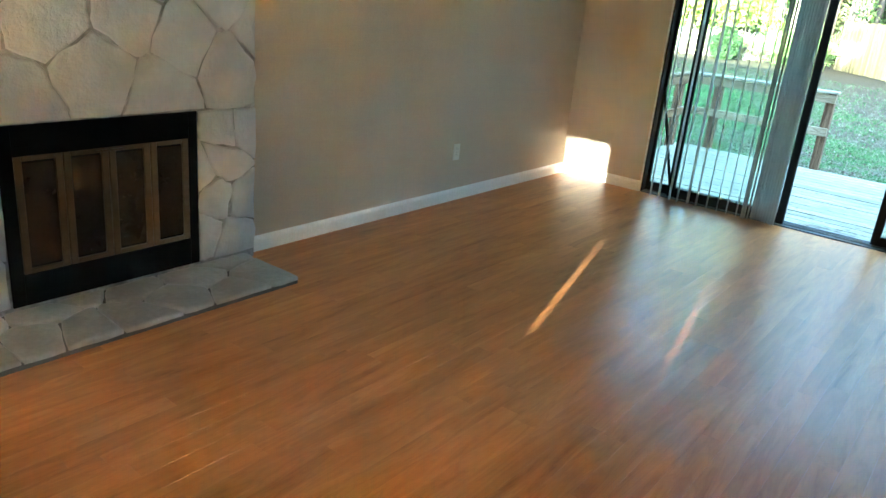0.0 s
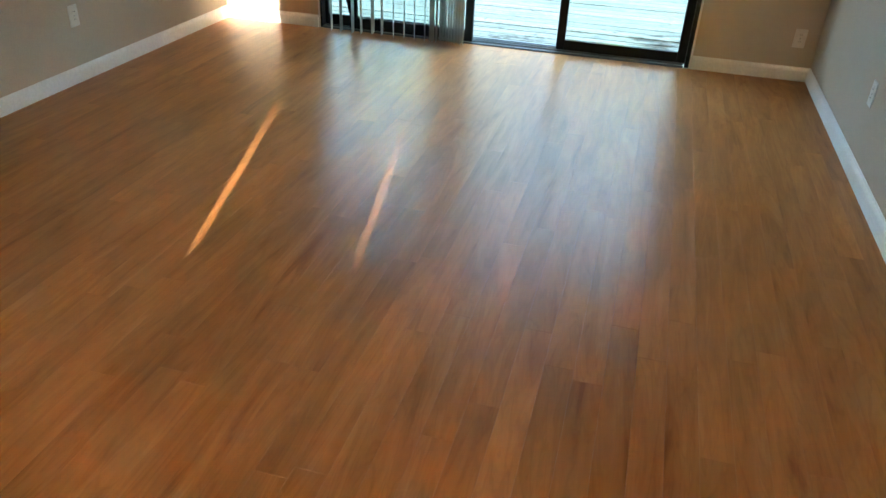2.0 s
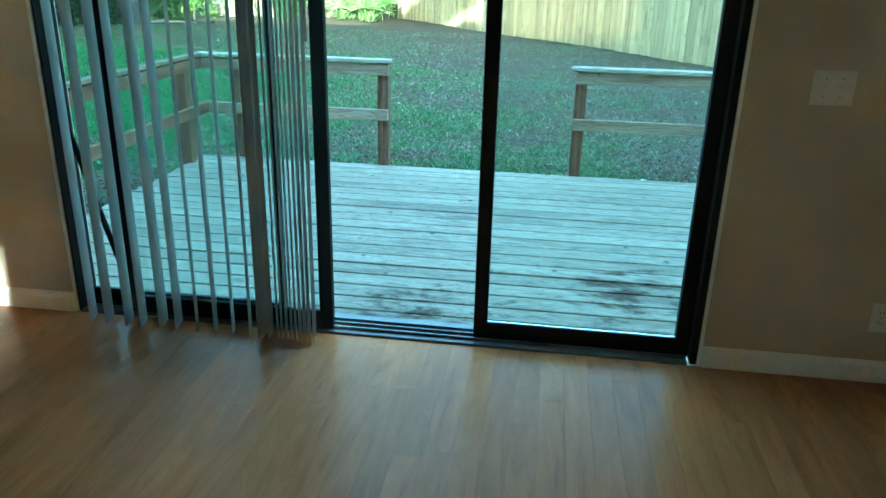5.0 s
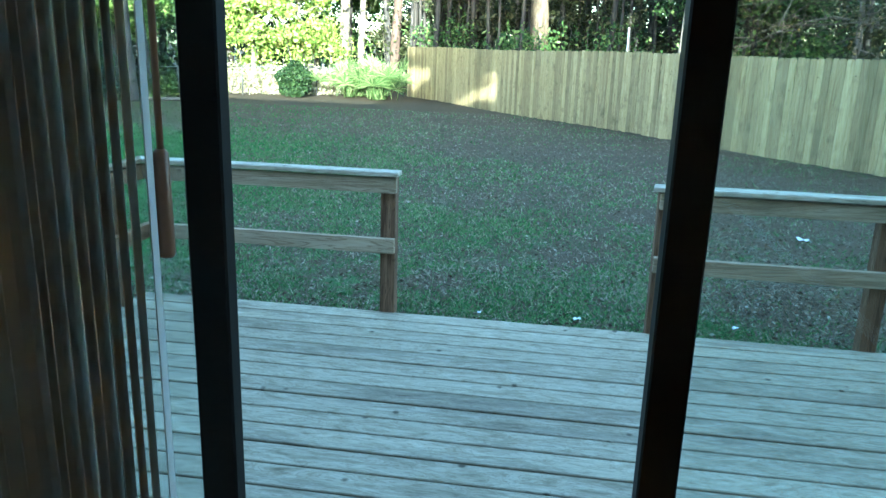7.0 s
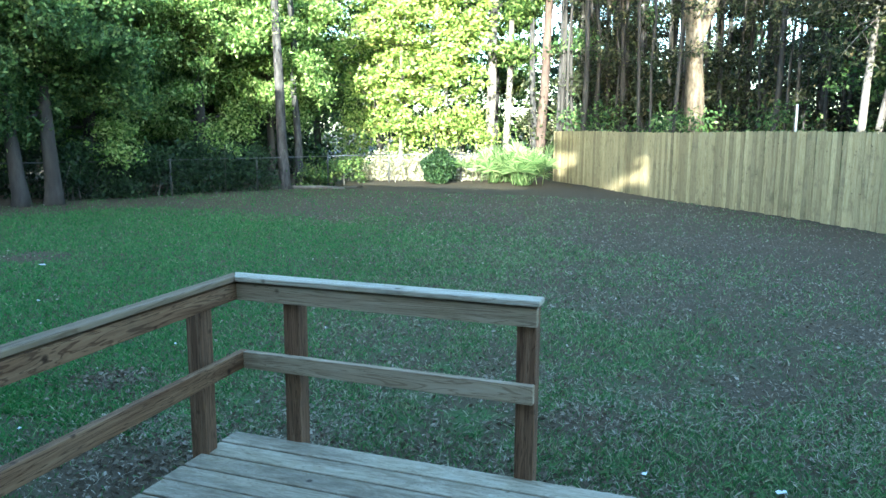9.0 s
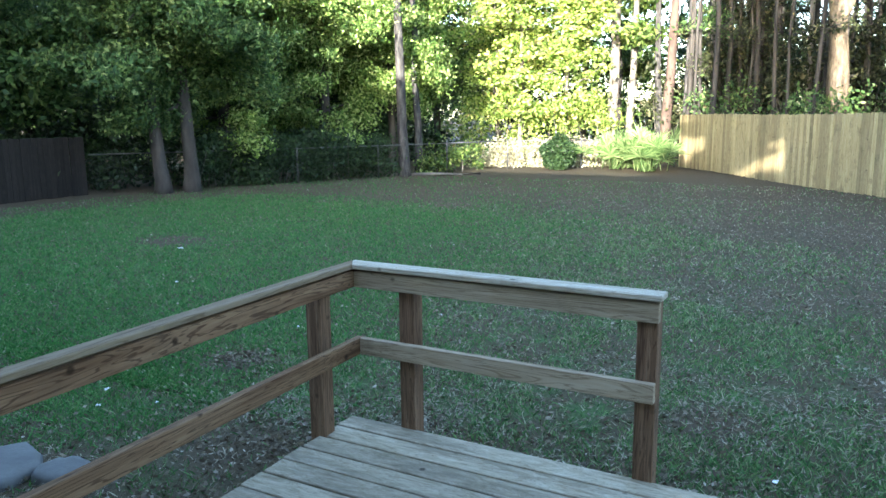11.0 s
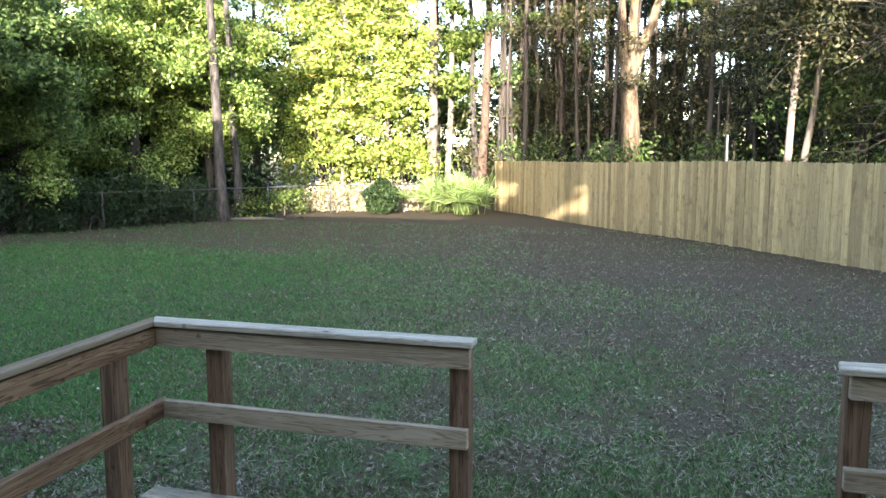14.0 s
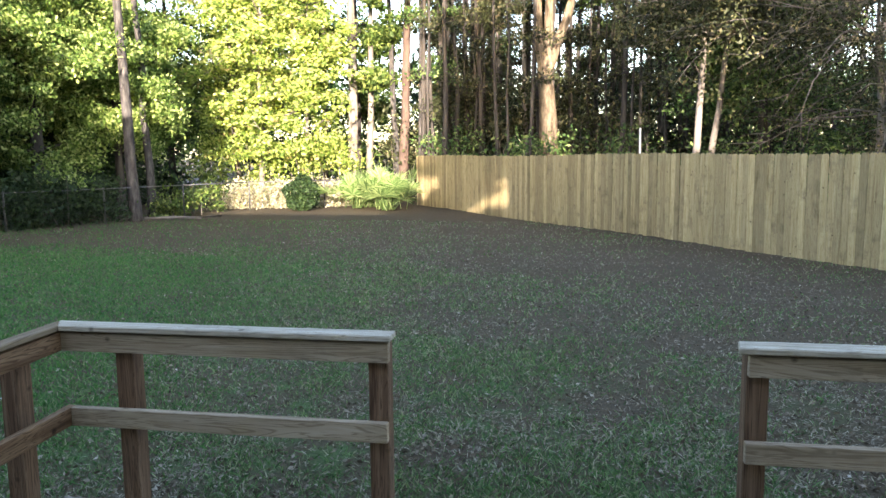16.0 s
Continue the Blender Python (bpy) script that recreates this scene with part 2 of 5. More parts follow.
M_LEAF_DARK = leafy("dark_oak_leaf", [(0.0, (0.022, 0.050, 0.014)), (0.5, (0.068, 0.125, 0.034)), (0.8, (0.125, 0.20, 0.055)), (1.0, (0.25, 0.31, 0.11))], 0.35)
M_LEAF_MID = leafy("green_leaf", [(0.0, (0.030, 0.060, 0.014)), (0.5, (0.085, 0.140, 0.030)), (0.8, (0.16, 0.23, 0.05)), (1.0, (0.28, 0.33, 0.10))], 0.4)
# lime green, brightened so that the crowns look sunlit
M_LEAF_LIME = leafy("sunlit_lime_leaf", [(0.0, (0.06, 0.095, 0.02)), (0.25, (0.14, 0.22, 0.04)), (0.55, (0.31, 0.41, 0.075)), (0.92, (0.60, 0.66, 0.20)), (1.0, (0.40, 0.30, 0.13))], 0.45)
# olive brown, kept low to put woodland shade into the leaves
M_LEAF_BROWN = leafy("olive_brown_shaded_leaf", [(0.0, (0.014, 0.018, 0.007)), (0.5, (0.038, 0.047, 0.017)), (0.85, (0.075, 0.085, 0.034)), (1.0, (0.20, 0.17, 0.09))], 0.25)
# oak leaf again, with sunshine put into its colour
M_LEAF_SUNNY = leafy("sunlit_oak_leaf", [(0.0, (0.035, 0.07, 0.014)), (0.4, (0.13, 0.22, 0.045)), (0.75, (0.32, 0.43, 0.11)), (1.0, (0.56, 0.63, 0.26))], 0.45)
# cream leaves: bright sun on ground and undergrowth, put into the colour
M_SUNBRUSH = leafy("sunlit_brush", [(0.0, (0.25, 0.22, 0.13)), (0.4, (0.46, 0.42, 0.28)), (0.8, (0.62, 0.58, 0.42)), (1.0, (0.42, 0.48, 0.16))], 0.35)
M_PALM = leafy("palmetto_leaf", [(0.0, (0.07, 0.13, 0.035)), (0.5, (0.18, 0.28, 0.09)), (1.0, (0.40, 0.49, 0.20))], 0.3, 0.4)
# the shrub's deep green; in hedge and woods it stands for shade
M_LEAF_SHRUB = leafy("deep_green_shaded_leaf", [(0.0, (0.010, 0.024, 0.008)), (0.6, (0.022, 0.045, 0.014)), (1.0, (0.05, 0.085, 0.025))], 0.15)
M_GRASS = leafy("grass_blade", [(0.0, (0.028, 0.085, 0.022)), (0.4, (0.080, 0.190, 0.052)), (0.75, (0.17, 0.275, 0.092)), (0.90, (0.28, 0.30, 0.16)), (1.0, (0.42, 0.39, 0.27))], 0.3)
M_GRASS_LUSH = leafy("lush_grass_blade", [(0.0, (0.020, 0.090, 0.016)), (0.5, (0.055, 0.185, 0.036)), (0.85, (0.105, 0.255, 0.058)), (1.0, (0.20, 0.28, 0.11))], 0.3)
M_DEADLEAF = leafy("dry_leaf", [(0.0, (0.060, 0.046, 0.030)), (0.45, (0.145, 0.118, 0.080)), (0.8, (0.22, 0.19, 0.135)), (0.95, (0.29, 0.255, 0.19)), (1.0, (0.44, 0.41, 0.34))], 0.15)
M_STRAW = leafy("dry_straw", [(0.0, (0.10, 0.088, 0.058)), (0.5, (0.21, 0.185, 0.125)), (1.0, (0.36, 0.33, 0.24))], 0.15)
M_SCRAP = plain("white_scrap", (0.6, 0.62, 0.64), (0.75, 0.76, 0.77), 0.6, 8, 50, 0.2)
M_CONC = plain("pale_concrete", (0.07, 0.07, 0.066), (0.13, 0.13, 0.122), 0.85, 5, 40, 0.5, 0.008)
M_ROOF = plain("grey_shingle", (0.10, 0.095, 0.09), (0.16, 0.15, 0.14), 0.9, 5, 40, 0.5)
M_SIDING = plain("tan_siding", (0.42, 0.38, 0.31), (0.48, 0.44, 0.36), 0.7, 4, 50, 0.2)
# translucent cloth, added as a warm fill for the room
M_SHADE = leafy("warm_fill_cloth", [(0.0, (0.82, 0.645, 0.42)), (1.0, (0.84, 0.665, 0.44))], 0.30, 0.9)


# worn spots in the lawn: x, y, radius
BARE = ((-3.98, 4.16, 0.30), (-2.85, 3.0, 0.45), (-3.5, 2.1, 0.65), (-9.0, 8.05, 0.55), (-7.3, 14.0, 0.6), (2.3, 4.6, 1.0), (0.5, 5.6, 0.35), (1.3, 7.6, 0.6), (-0.6, 4.6, 0.3))


def ground_material():
    m, nt, p = nodes_of("lawn_soil")
    g = nt.nodes.new("ShaderNodeNewGeometry")
    sep = nt.nodes.new("ShaderNodeSeparateXYZ")
    nt.links.new(g.outputs["Position"], sep.inputs[0])
    v = g.outputs["Position"]
    patch = noise_of(nt, v, 0.45, 5, 0.62)
    mid = noise_of(nt, v, 3.5, 6, 0.7)
    fine = noise_of(nt, v, 34, 6, 0.75)

    def band(value, lo, hi):
        r = nt.nodes.new("ShaderNodeMapRange")
        r.interpolation_type = "SMOOTHSTEP"
        r.inputs["From Min"].default_value, r.inputs["From Max"].default_value = lo, hi
        nt.links.new(value, r.inputs["Value"])
        return r.outputs[0]

    def maths(op, a, b):
        k = nt.nodes.new("ShaderNodeMath")
        k.operation = op
        for i, s in enumerate((a, b)):
            if isinstance(s, (int, float)):
                k.inputs[i].default_value = s
            else:
                nt.links.new(s, k.inputs[i])
        return k.outputs[0]
    # bare soil far out under the trees and along the new fence
    along = maths("ADD", maths("MULTIPLY", sep.outputs["X"], 0.70), maths("MULTIPLY", sep.outputs["Y"], 0.55))
    bare = maths("MAXIMUM", band(maths("ADD", sep.outputs["Y"], maths("MULTIPLY", patch, 4.0)), 14.2, 17.2), band(maths("ADD", along, maths("MULTIPLY", patch, 4.5)), 3.4, 8.8))
    bare = maths("MAXIMUM", bare, band(maths("ADD", maths("MULTIPLY", sep.outputs["X"], -1.0), maths("MULTIPLY", sep.outputs["Y"], 0.25)), 15.2, 17.5))
    # trodden soil beside the deck
    gx = maths("MAXIMUM", maths("MAXIMUM", maths("SUBTRACT", -2.25, sep.outputs["X"]), maths("SUBTRACT", sep.outputs["X"], 3.3)), 0.0)
    gy = maths("MAXIMUM", maths("SUBTRACT", sep.outputs["Y"], 3.27), 0.0)
    near = maths("ADD", maths("ADD", gx, gy), maths("MULTIPLY", mid, 1.3))
    bare = maths("MAXIMUM", bare, maths("SUBTRACT", 1.0, band(near, 0.75, 1.6)))
    for bx, by, br in BARE:
        far = nt.nodes.new("ShaderNodeVectorMath")
        far.operation = "DISTANCE"
        far.inputs[1].default_value = (bx, by, -0.33)
        nt.links.new(v, far.inputs[0])
        bare = maths("MAXIMUM", bare, maths("SUBTRACT", 1.0, band(maths("ADD", far.outputs["Value"], maths("MULTIPLY", mid, br)), br * 1.0, br * 1.7)))
    soil = ramp(nt, fine, [(0.25, (0.028, 0.023, 0.015)), (0.5, (0.071, 0.059, 0.037)), (0.75, (0.150, 0.128, 0.084))])
    soil = mixed(nt, ramp(nt, mid, [(0.35, (0, 0, 0)), (0.7, (0.6, 0.6, 0.6))]), soil, (0.080, 0.058, 0.034))
    turf = ramp(nt, fine, [(0.25, (0.024, 0.052, 0.016)), (0.5, (0.058, 0.115, 0.036)), (0.75, (0.115, 0.175, 0.066))])
    turf = mixed(nt, ramp(nt, maths("MULTIPLY", mid, maths("ADD", patch, 0.5)), [(0.30, (0, 0, 0)), (0.52, (0.92, 0.92, 0.92))]), turf, soil)
    nt.links.new(mixed(nt, bare, turf, soil), p.inputs["Base Color"])
    p.inputs["Roughness"].default_value = 0.95
    p.inputs["Specular IOR Level"].default_value = 0.15
    bumped(nt, p, fine, 0.8, 0.03)
    return m


M_GROUND = ground_material()


# ---- mesh helpers ----
def part(name, bm, material, parent=None, label=""):
    me = bpy.data.meshes.new(name)
    bm.to_mesh(me)
    bm.free()
    me.materials.append(material)
    ob = new(name, me)
    ob.parent = parent
    if label:
        ob["label"] = label
    return ob


def share(name, me, parent, m):
    ob = new(name, me)
    ob.parent = parent
    ob.matrix_basis = m
    return ob


def empty(name, x=0, y=0, z=0):
    ob = new(name)
    ob.location = (x, y, z)
    return ob


def box(bm, x0, y0, z0, x1, y1, z1, bevel=0.0):
    m = Matrix.LocRotScale(((x0 + x1) / 2, (y0 + y1) / 2, (z0 + z1) / 2), None, (abs(x1 - x0), abs(y1 - y0), abs(z1 - z0)))
    r = bmesh.ops.create_cube(bm, size=1, matrix=m)
    if bevel:
        vs = set(r["verts"])
        es = [e for e in bm.edges if e.verts[0] in vs and e.verts[1] in vs]
        bmesh.ops.bevel(bm, geom=es, offset=bevel, segments=1, affect="EDGES")
    return bm


def boxed(x0, y0, z0, x1, y1, z1, bevel=0.0):
    return box(bmesh.new(), x0, y0, z0, x1, y1, z1, bevel)


def tube(bm, pts, radii, sides=8):
    """A tapered round limb through the points."""
    rings = []
    for i, p in enumerate(pts):
        p = Vector(p)
        a = Vector(pts[max(i - 1, 0)])
        b = Vector(pts[min(i + 1, len(pts) - 1)])
        d = (b - a).normalized()
        ref = Vector((1, 0, 0)) if abs(d.x) < 0.85 else Vector((0, 1, 0))
        u = (ref - d * ref.dot(d)).normalized()
        v = d.cross(u)
        rings.append([bm.verts.new(p + (u * math.cos(k * math.tau / sides) + v * math.sin(k * math.tau / sides)) * radii[i]) for k in range(sides)])
    for r0, r1 in zip(rings, rings[1:]):
        for k in range(sides):
            f = bm.faces.new((r0[k], r0[(k + 1) % sides], r1[(k + 1) % sides], r1[k]))
            f.smooth = True
    bm.faces.new(list(reversed(rings[0])))
    bm.faces.new(rings[-1])
    return bm


def cells(x0, y0, x1, y1, seeds):
    """Voronoi cells of the seeds inside a rectangle, as polygons."""
    out = []
    for i, s in enumerate(seeds):
        poly = [Vector((x0, y0)), Vector((x1, y0)), Vector((x1, y1)), Vector((x0, y1))]
        for j, o in enumerate(seeds):
            if i == j:
                continue
            mid, n = (s + o) / 2, o - s
            cut = []
            for a, b in zip(poly, poly[1:] + poly[:1]):
                da, db = (a - mid).dot(n), (b - mid).dot(n)
                if da <= 0:
                    cut.append(a)
                if da * db < 0:
                    cut.append(a + (b - a) * (da / (da - db)))
            poly = cut
            if not poly:
                break
        if len(poly) > 2:
            out.append(poly)
    return out


def slab_stone(poly, gap, depth, rise, rng, wobble=0.012, shoulder=0.05):
    """One stone: an uneven polygon with a shoulder, its face up +z, joints left open round it."""
    bm = bmesh.new()
    c = sum(poly, Vector((0, 0))) / len(poly)
    pts = []
    for a, b in zip(poly, poly[1:] + poly[:1]):
        for k in range(3):
            p = a.lerp(b, k / 3)
            d = c - p
            w = 0.0 if k == 0 else rng.uniform(-wobble, wobble)
            pts.append(p + d.normalized() * min(gap + w + (0.006 if k == 0 else 0), d.length * 0.5))
    lay = []
    for inset, z in ((0.0, 0.0), (0.0, depth * 0.7), (shoulder * 0.24, depth), (shoulder, depth + rise)):
        lay.append([bm.verts.new((*(p + (c - p).normalized() * min(inset, (c - p).length * 0.6)), z + (rng.uniform(-0.3, 0.3) * rise if z >= depth else 0))) for p in pts])
    n = len(pts)
    for l0, l1 in zip(lay, lay[1:]):
        for k in range(n):
            bm.faces.new((l0[k], l0[(k + 1) % n], l1[(k + 1) % n], l1[k]))
    top = bm.verts.new((*c, depth + rise * 1.1))
    for k in range(n):
        bm.faces.new((lay[-1][k], lay[-1][(k + 1) % n], top))
    for f in bm.faces:
        f.smooth = True
    return bm


def quads(name, verts, material, parent=None, label="", kind=""):
    """One mesh of loose quads from an (n, 4, 3) array."""
    n = len(verts)
    me = bpy.data.meshes.new(name)
    me.vertices.add(n * 4)
    me.vertices.foreach_set("co", verts.astype(np.float32).ravel())
    me.loops.add(n * 4)
    me.loops.foreach_set("vertex_index", np.arange(n * 4, dtype=np.int32))
    me.polygons.add(n)
    me.polygons.foreach_set("loop_start", np.arange(0, n * 4, 4, dtype=np.int32))
    me.update(calc_edges=True)
    me.materials.append(material)
    ob = new(name, me)
    ob.parent = parent
    return tagged(ob, label, kind=kind)


def leaf_cards(rng, centres, size, flat=0.0):
    """Diamond leaves, folded at the midrib's ends, facing every way."""
    n = len(centres)
    u = rng.normal(size=(n, 3))
    u[:, 2] = u[:, 2] * (1 - flat) - 0.25
    u /= np.linalg.norm(u, axis=1)[:, None]
    w = rng.normal(size=(n, 3))
    if flat:
        w[:, 2] *= 0.3
    v = np.cross(u, w)
    v /= np.linalg.norm(v, axis=1)[:, None] + 1e-9
    s = (size * rng.uniform(0.6, 1.35, n))[:, None]
    nrm = np.cross(u, v)
    return np.stack([centres - u * s, centres - v * s * 0.5 + nrm * s * 0.16, centres + u * s, centres + v * s * 0.5 + nrm * s * 0.16], axis=1)


# ---- the room ----
XL, XR, YB, CEIL, T = -2.035, 2.033, -7.5, 2.44, 0.15
DL, DR, DTOP = -1.285, 1.305, 2.05


def wall_box(name, boxes, material, label, cat="wall"):
    bm = bmesh.new()
    for b in boxes:
        box(bm, *b)
    return tagged(part(name, bm, material), label, cat, kind="structure")


floor = tagged(part("floor", boxed(XL - T, YB - T, -0.10, XR + T, 0.0, -0.012), M_SUBFLOOR), "medium oak laminate plank floor, glossy", "floor", kind="structure")
wall_box("wall_north", [(XL, 0, -0.1, DL, T, CEIL), (DR, 0, -0.1, XR, T, CEIL), (DL, 0, DTOP, DR, T, CEIL)], M_WALL, "beige painted wall around the sliding glass door")
wall_box("wall_west", [(XL - T, YB, -0.1, XL, T, CEIL)], M_WALL, "beige painted wall beside the fireplace")
wall_box("wall_east", [(XR, YB, -0.1, XR + T, T, CEIL)], M_WALL, "beige painted side wall")
# the wall behind has two windows
W1 = (-0.74, -0.225, 0.70, 1.86)
W2 = (0.0, 1.80, 0.62, 1.86)
wall_box("wall_south", [(XL, YB - T, -0.1, W1[0], YB, CEIL), (W1[1], YB - T, -0.1, W2[0], YB, CEIL), (W2[1], YB - T, -0.1, XR, YB, CEIL),
                        (W1[0], YB - T, -0.1, W1[1], YB, W1[2]), (W1[0], YB - T, W1[3], W1[1], YB, CEIL),
                        (W2[0], YB - T, -0.1, W2[1], YB, W2[2]), (W2[0], YB - T, W2[3], W2[1], YB, CEIL)], M_WALL, "beige painted wall with two windows")
tagged(part("ceiling", boxed(XL - T, YB - T, CEIL, XR + T, T, CEIL + 0.12), M_CEIL), "white textured ceiling", "ceiling", kind="structure")


def baseboard(x0, y0, x1, y1, nx, ny):
    """A moulded board along a wall; (nx, ny) points into the room."""
    prof = [(0.0, 0.0), (0.014, 0.0), (0.014, 0.062), (0.010, 0.074), (0.005, 0.080), (0.003, 0.086), (0.0, 0.086)]
    bm = bmesh.new()
    rows = [[bm.verts.new((x + nx * d, y + ny * d, z)) for d, z in prof] for x, y in ((x0, y0), (x1, y1))]
    n = len(prof)
    for k in range(n):
        bm.faces.new((rows[0][k], rows[0][(k + 1) % n], rows[1][(k + 1) % n], rows[1][k]))
    bm.faces.new(rows[0])
    bm.faces.new(list(reversed(rows[1])))
    bmesh.ops.recalc_face_normals(bm, faces=bm.faces)
    return tagged(part("baseboard", bm, M_TRIM), "white painted moulded baseboard", "baseboard", kind="structure")


baseboard(XL, -3.385, XL, -0.014, 1, 0)
baseboard(XL, YB, XL, -4.94, 1, 0)
baseboard(XR, YB, XR, -0.014, -1, 0)
baseboard(XL, 0, DL - 0.012, 0, 0, -1)
baseboard(DR + 0.014, 0, XR, 0, 0, -1)
baseboard(XL + 0.014, YB, XR - 0.014, YB, 0, 1)
tagged(part("trim", boxed(DR + 0.001, -0.006, 0.0, DR + 0.013, 0.02, DTOP), M_TRIM), "thin white bead beside the door frame", "trim", kind="structure")
tagged(part("trim", boxed(DL - 0.011, -0.006, 0.0, DL - 0.001, 0.02, DTOP), M_TRIM), "thin white bead beside the door frame", "trim", kind="structure")


# ---- windows behind the walker ----
def back_window(name, w, label):
    x0, x1, z0, z1 = w
    top = tagged(empty(name, (x0 + x1) / 2, YB - 0.08, z0), label, "window", kind="structure")
    bm = bmesh.new()
    for b in ((x0, x0 + 0.05, z0, z1), (x1 - 0.05, x1, z0, z1), (x0 + 0.05, x1 - 0.05, z0, z0 + 0.05), (x0 + 0.05, x1 - 0.05, z1 - 0.05, z1)):
        box(bm, b[0] - top.location.x, -0.03, b[2] - z0, b[1] - top.location.x, 0.03, b[3] - z0)
    part("window_frame", bm, M_TRIM, top)
    part("window_sill", boxed((x0 - x1) / 2 - 0.03, 0.03, -0.03, (x1 - x0) / 2 + 0.03, 0.11, 0.0, 0.004), M_TRIM, top)
    pane = part("pane", boxed((x0 - x1) / 2 + 0.05, -0.004, 0.05, (x1 - x0) / 2 - 0.05, 0.004, z1 - z0 - 0.05), M_GLASS, top)
    pane.visible_shadow = False
    return top


back_window("window_1", W1, "white framed window with a half-open slatted blind")
back_window("window_2", W2, "white framed window behind drawn fabric shades")

# slatted blind: its upper slats lie open, the rest are tipped shut
blind = tagged(empty("slatted_blind", -0.4825, YB - 0.02, 0.735), "white horizontal slatted window blind, upper slats open", "blind")
part("headrail", boxed(-0.24, -0.02, 1.085, 0.24, 0.02, 1.12, 0.003), M_TRIM, blind)
bm = boxed(-0.236, -0.025, -0.001, 0.236, 0.025, 0.001)
slat_mesh = part("slat", bm, M_TRIM, blind)
slat_mesh.matrix_basis = pose(0, 0, 0.0, 78)
for i in range(1, 25):
    z = i * 0.045
    zz = z + 0.735
    tip = 30 if 1.44 < zz else (60 if 0.88 < zz < 1.08 else 78)
    share("slat", slat_mesh.data, blind, pose(0, 0, z, tip))

# added unseen fabric shades side by side; their narrow gaps throw the floor streaks
gaps = [(0.171, 0.352), (0.927, 0.955), (1.539, 1.49)]     # each gap's place at its top and its foot
half = [(0.60, -0.004), (0.845, -0.004), (0.875, 0.0006), (0.99, 0.0032), (1.16, 0.0014), (1.235, -0.004), (1.88, -0.004)]
for n_, (lg, rg_) in enumerate(zip([None] + gaps, gaps + [None])):
    bm = bmesh.new()
    rows = []
    for z, h in half:
        k = min(1, max(0, (z - 0.845) / 0.39))
        hl, hr = (h * (0.05 if n_ == 3 and h > 0 else 1)), (h * (0.05 if n_ == 2 and h > 0 else 1))
        xl = 0.0 if lg is None else lg[1] + (lg[0] - lg[1]) * k + hl
        xr = 1.80 if rg_ is None else rg_[1] + (rg_[0] - rg_[1]) * k - hr
        y = 0.006 * (n_ % 2)
        rows.append([bm.verts.new(q) for q in ((xl, y, z), (xr, y, z), (xr, y + 0.002, z), (xl, y + 0.002, z))])
    for r0, r1 in zip(rows, rows[1:]):
        for k in range(4):
            bm.faces.new((r0[k], r0[(k + 1) % 4], r1[(k + 1) % 4], r1[k]))
    bm.faces.new(rows[0])
    bm.faces.new(rows[-1])
    bmesh.ops.recalc_face_normals(bm, faces=bm.faces)
    ob = part("fabric_shade", bm, M_SHADE)
    ob.location = (0, YB + 0.012, 0)
    tagged(ob, "unseen beige fabric shade added to fill the room with warm light", "blind", "fabric shades")


# ---- sliding door ----
def framed(x0, x1, z0, z1, y, side, bottom, top_h, th, parent):
    """A door leaf: two stiles, two rails and a pane."""
    part("stile", boxed(x0, y - th / 2, z0, x0 + side, y + th / 2, z1, 0.003), M_BRONZE, parent)
    part("stile", boxed(x1 - side, y - th / 2, z0, x1, y + th / 2, z1, 0.003), M_BRONZE, parent)
    part("rail", boxed(x0 + side, y - th / 2 + 0.002, z0, x1 - side, y + th / 2 - 0.002, z0 + bottom, 0.003), M_BRONZE, parent)
    part("rail", boxed(x0 + side, y - th / 2 + 0.002, z1 - top_h, x1 - side, y + th / 2 - 0.002, z1, 0.003), M_BRONZE, parent)
    pane = part("pane", boxed(x0 + side, y - 0.003, z0 + bottom, x1 - side, y + 0.003, z1 - top_h), M_GLASS, parent)
    pane.visible_shadow = False


door = tagged(empty("door_1", 0, 0, 0), "three-leaf bronze aluminium sliding glass door, half open", "door", kind="structure")
part("jamb", boxed(DL, 0.002, 0.0, DL + 0.012, 0.13, DTOP, 0.003), M_BRONZE, door)
part("jamb", boxed(DR - 0.025, 0.002, 0.0, DR, 0.13, DTOP, 0.003), M_BRONZE, door)
part("head", boxed(DL + 0.013, 0.002, DTOP - 0.04, DR - 0.035, 0.13, DTOP, 0.003), M_BRONZE, door)
bm = boxed(DL + 0.013, -0.004, -0.012, DR - 0.035, 0.17, 0.010, 0.002)
for y in (0.030, 0.070, 0.108):
    box(bm, DL + 0.035, y - 0.003, 0.010, DR - 0.035, y + 0.003, 0.022)
part("sill_track", bm, M_SILL, door, "scratched pale aluminium track")
leaf = empty("fixed_leaf")
leaf.parent = door
framed(DL + 0.013, -0.37, 0.012, DTOP - 0.04, 0.074, 0.026, 0.075, 0.05, 0.03, leaf)
leaf = empty("sliding_leaf")
leaf.parent = door
framed(-1.065, -0.155, 0.012, DTOP - 0.04, 0.030, 0.055, 0.075, 0.05, 0.032, leaf)
part("pull_handle", boxed(-1.048, -0.012, 0.92, -1.028, 0.014, 1.10, 0.004), M_BRONZE, leaf)
leaf = empty("fixed_leaf")
leaf.parent = door
framed(0.426, DR - 0.026, 0.012, DTOP - 0.04, 0.070, 0.054, 0.07, 0.05, 0.044, leaf)

# safety bar that leans across the fixed leaf
bm = tube(bmesh.new(), [(-1.262, 0.052, 0.86), (-1.255, 0.052, 0.83), (-1.066, 0.052, 0.10), (-1.056, 0.052, 0.055)], [0.010, 0.012, 0.012, 0.014], 8)
tagged(part("safety_bar", bm, M_BRONZE), "dark metal door safety bar leaning in the track", "bar")

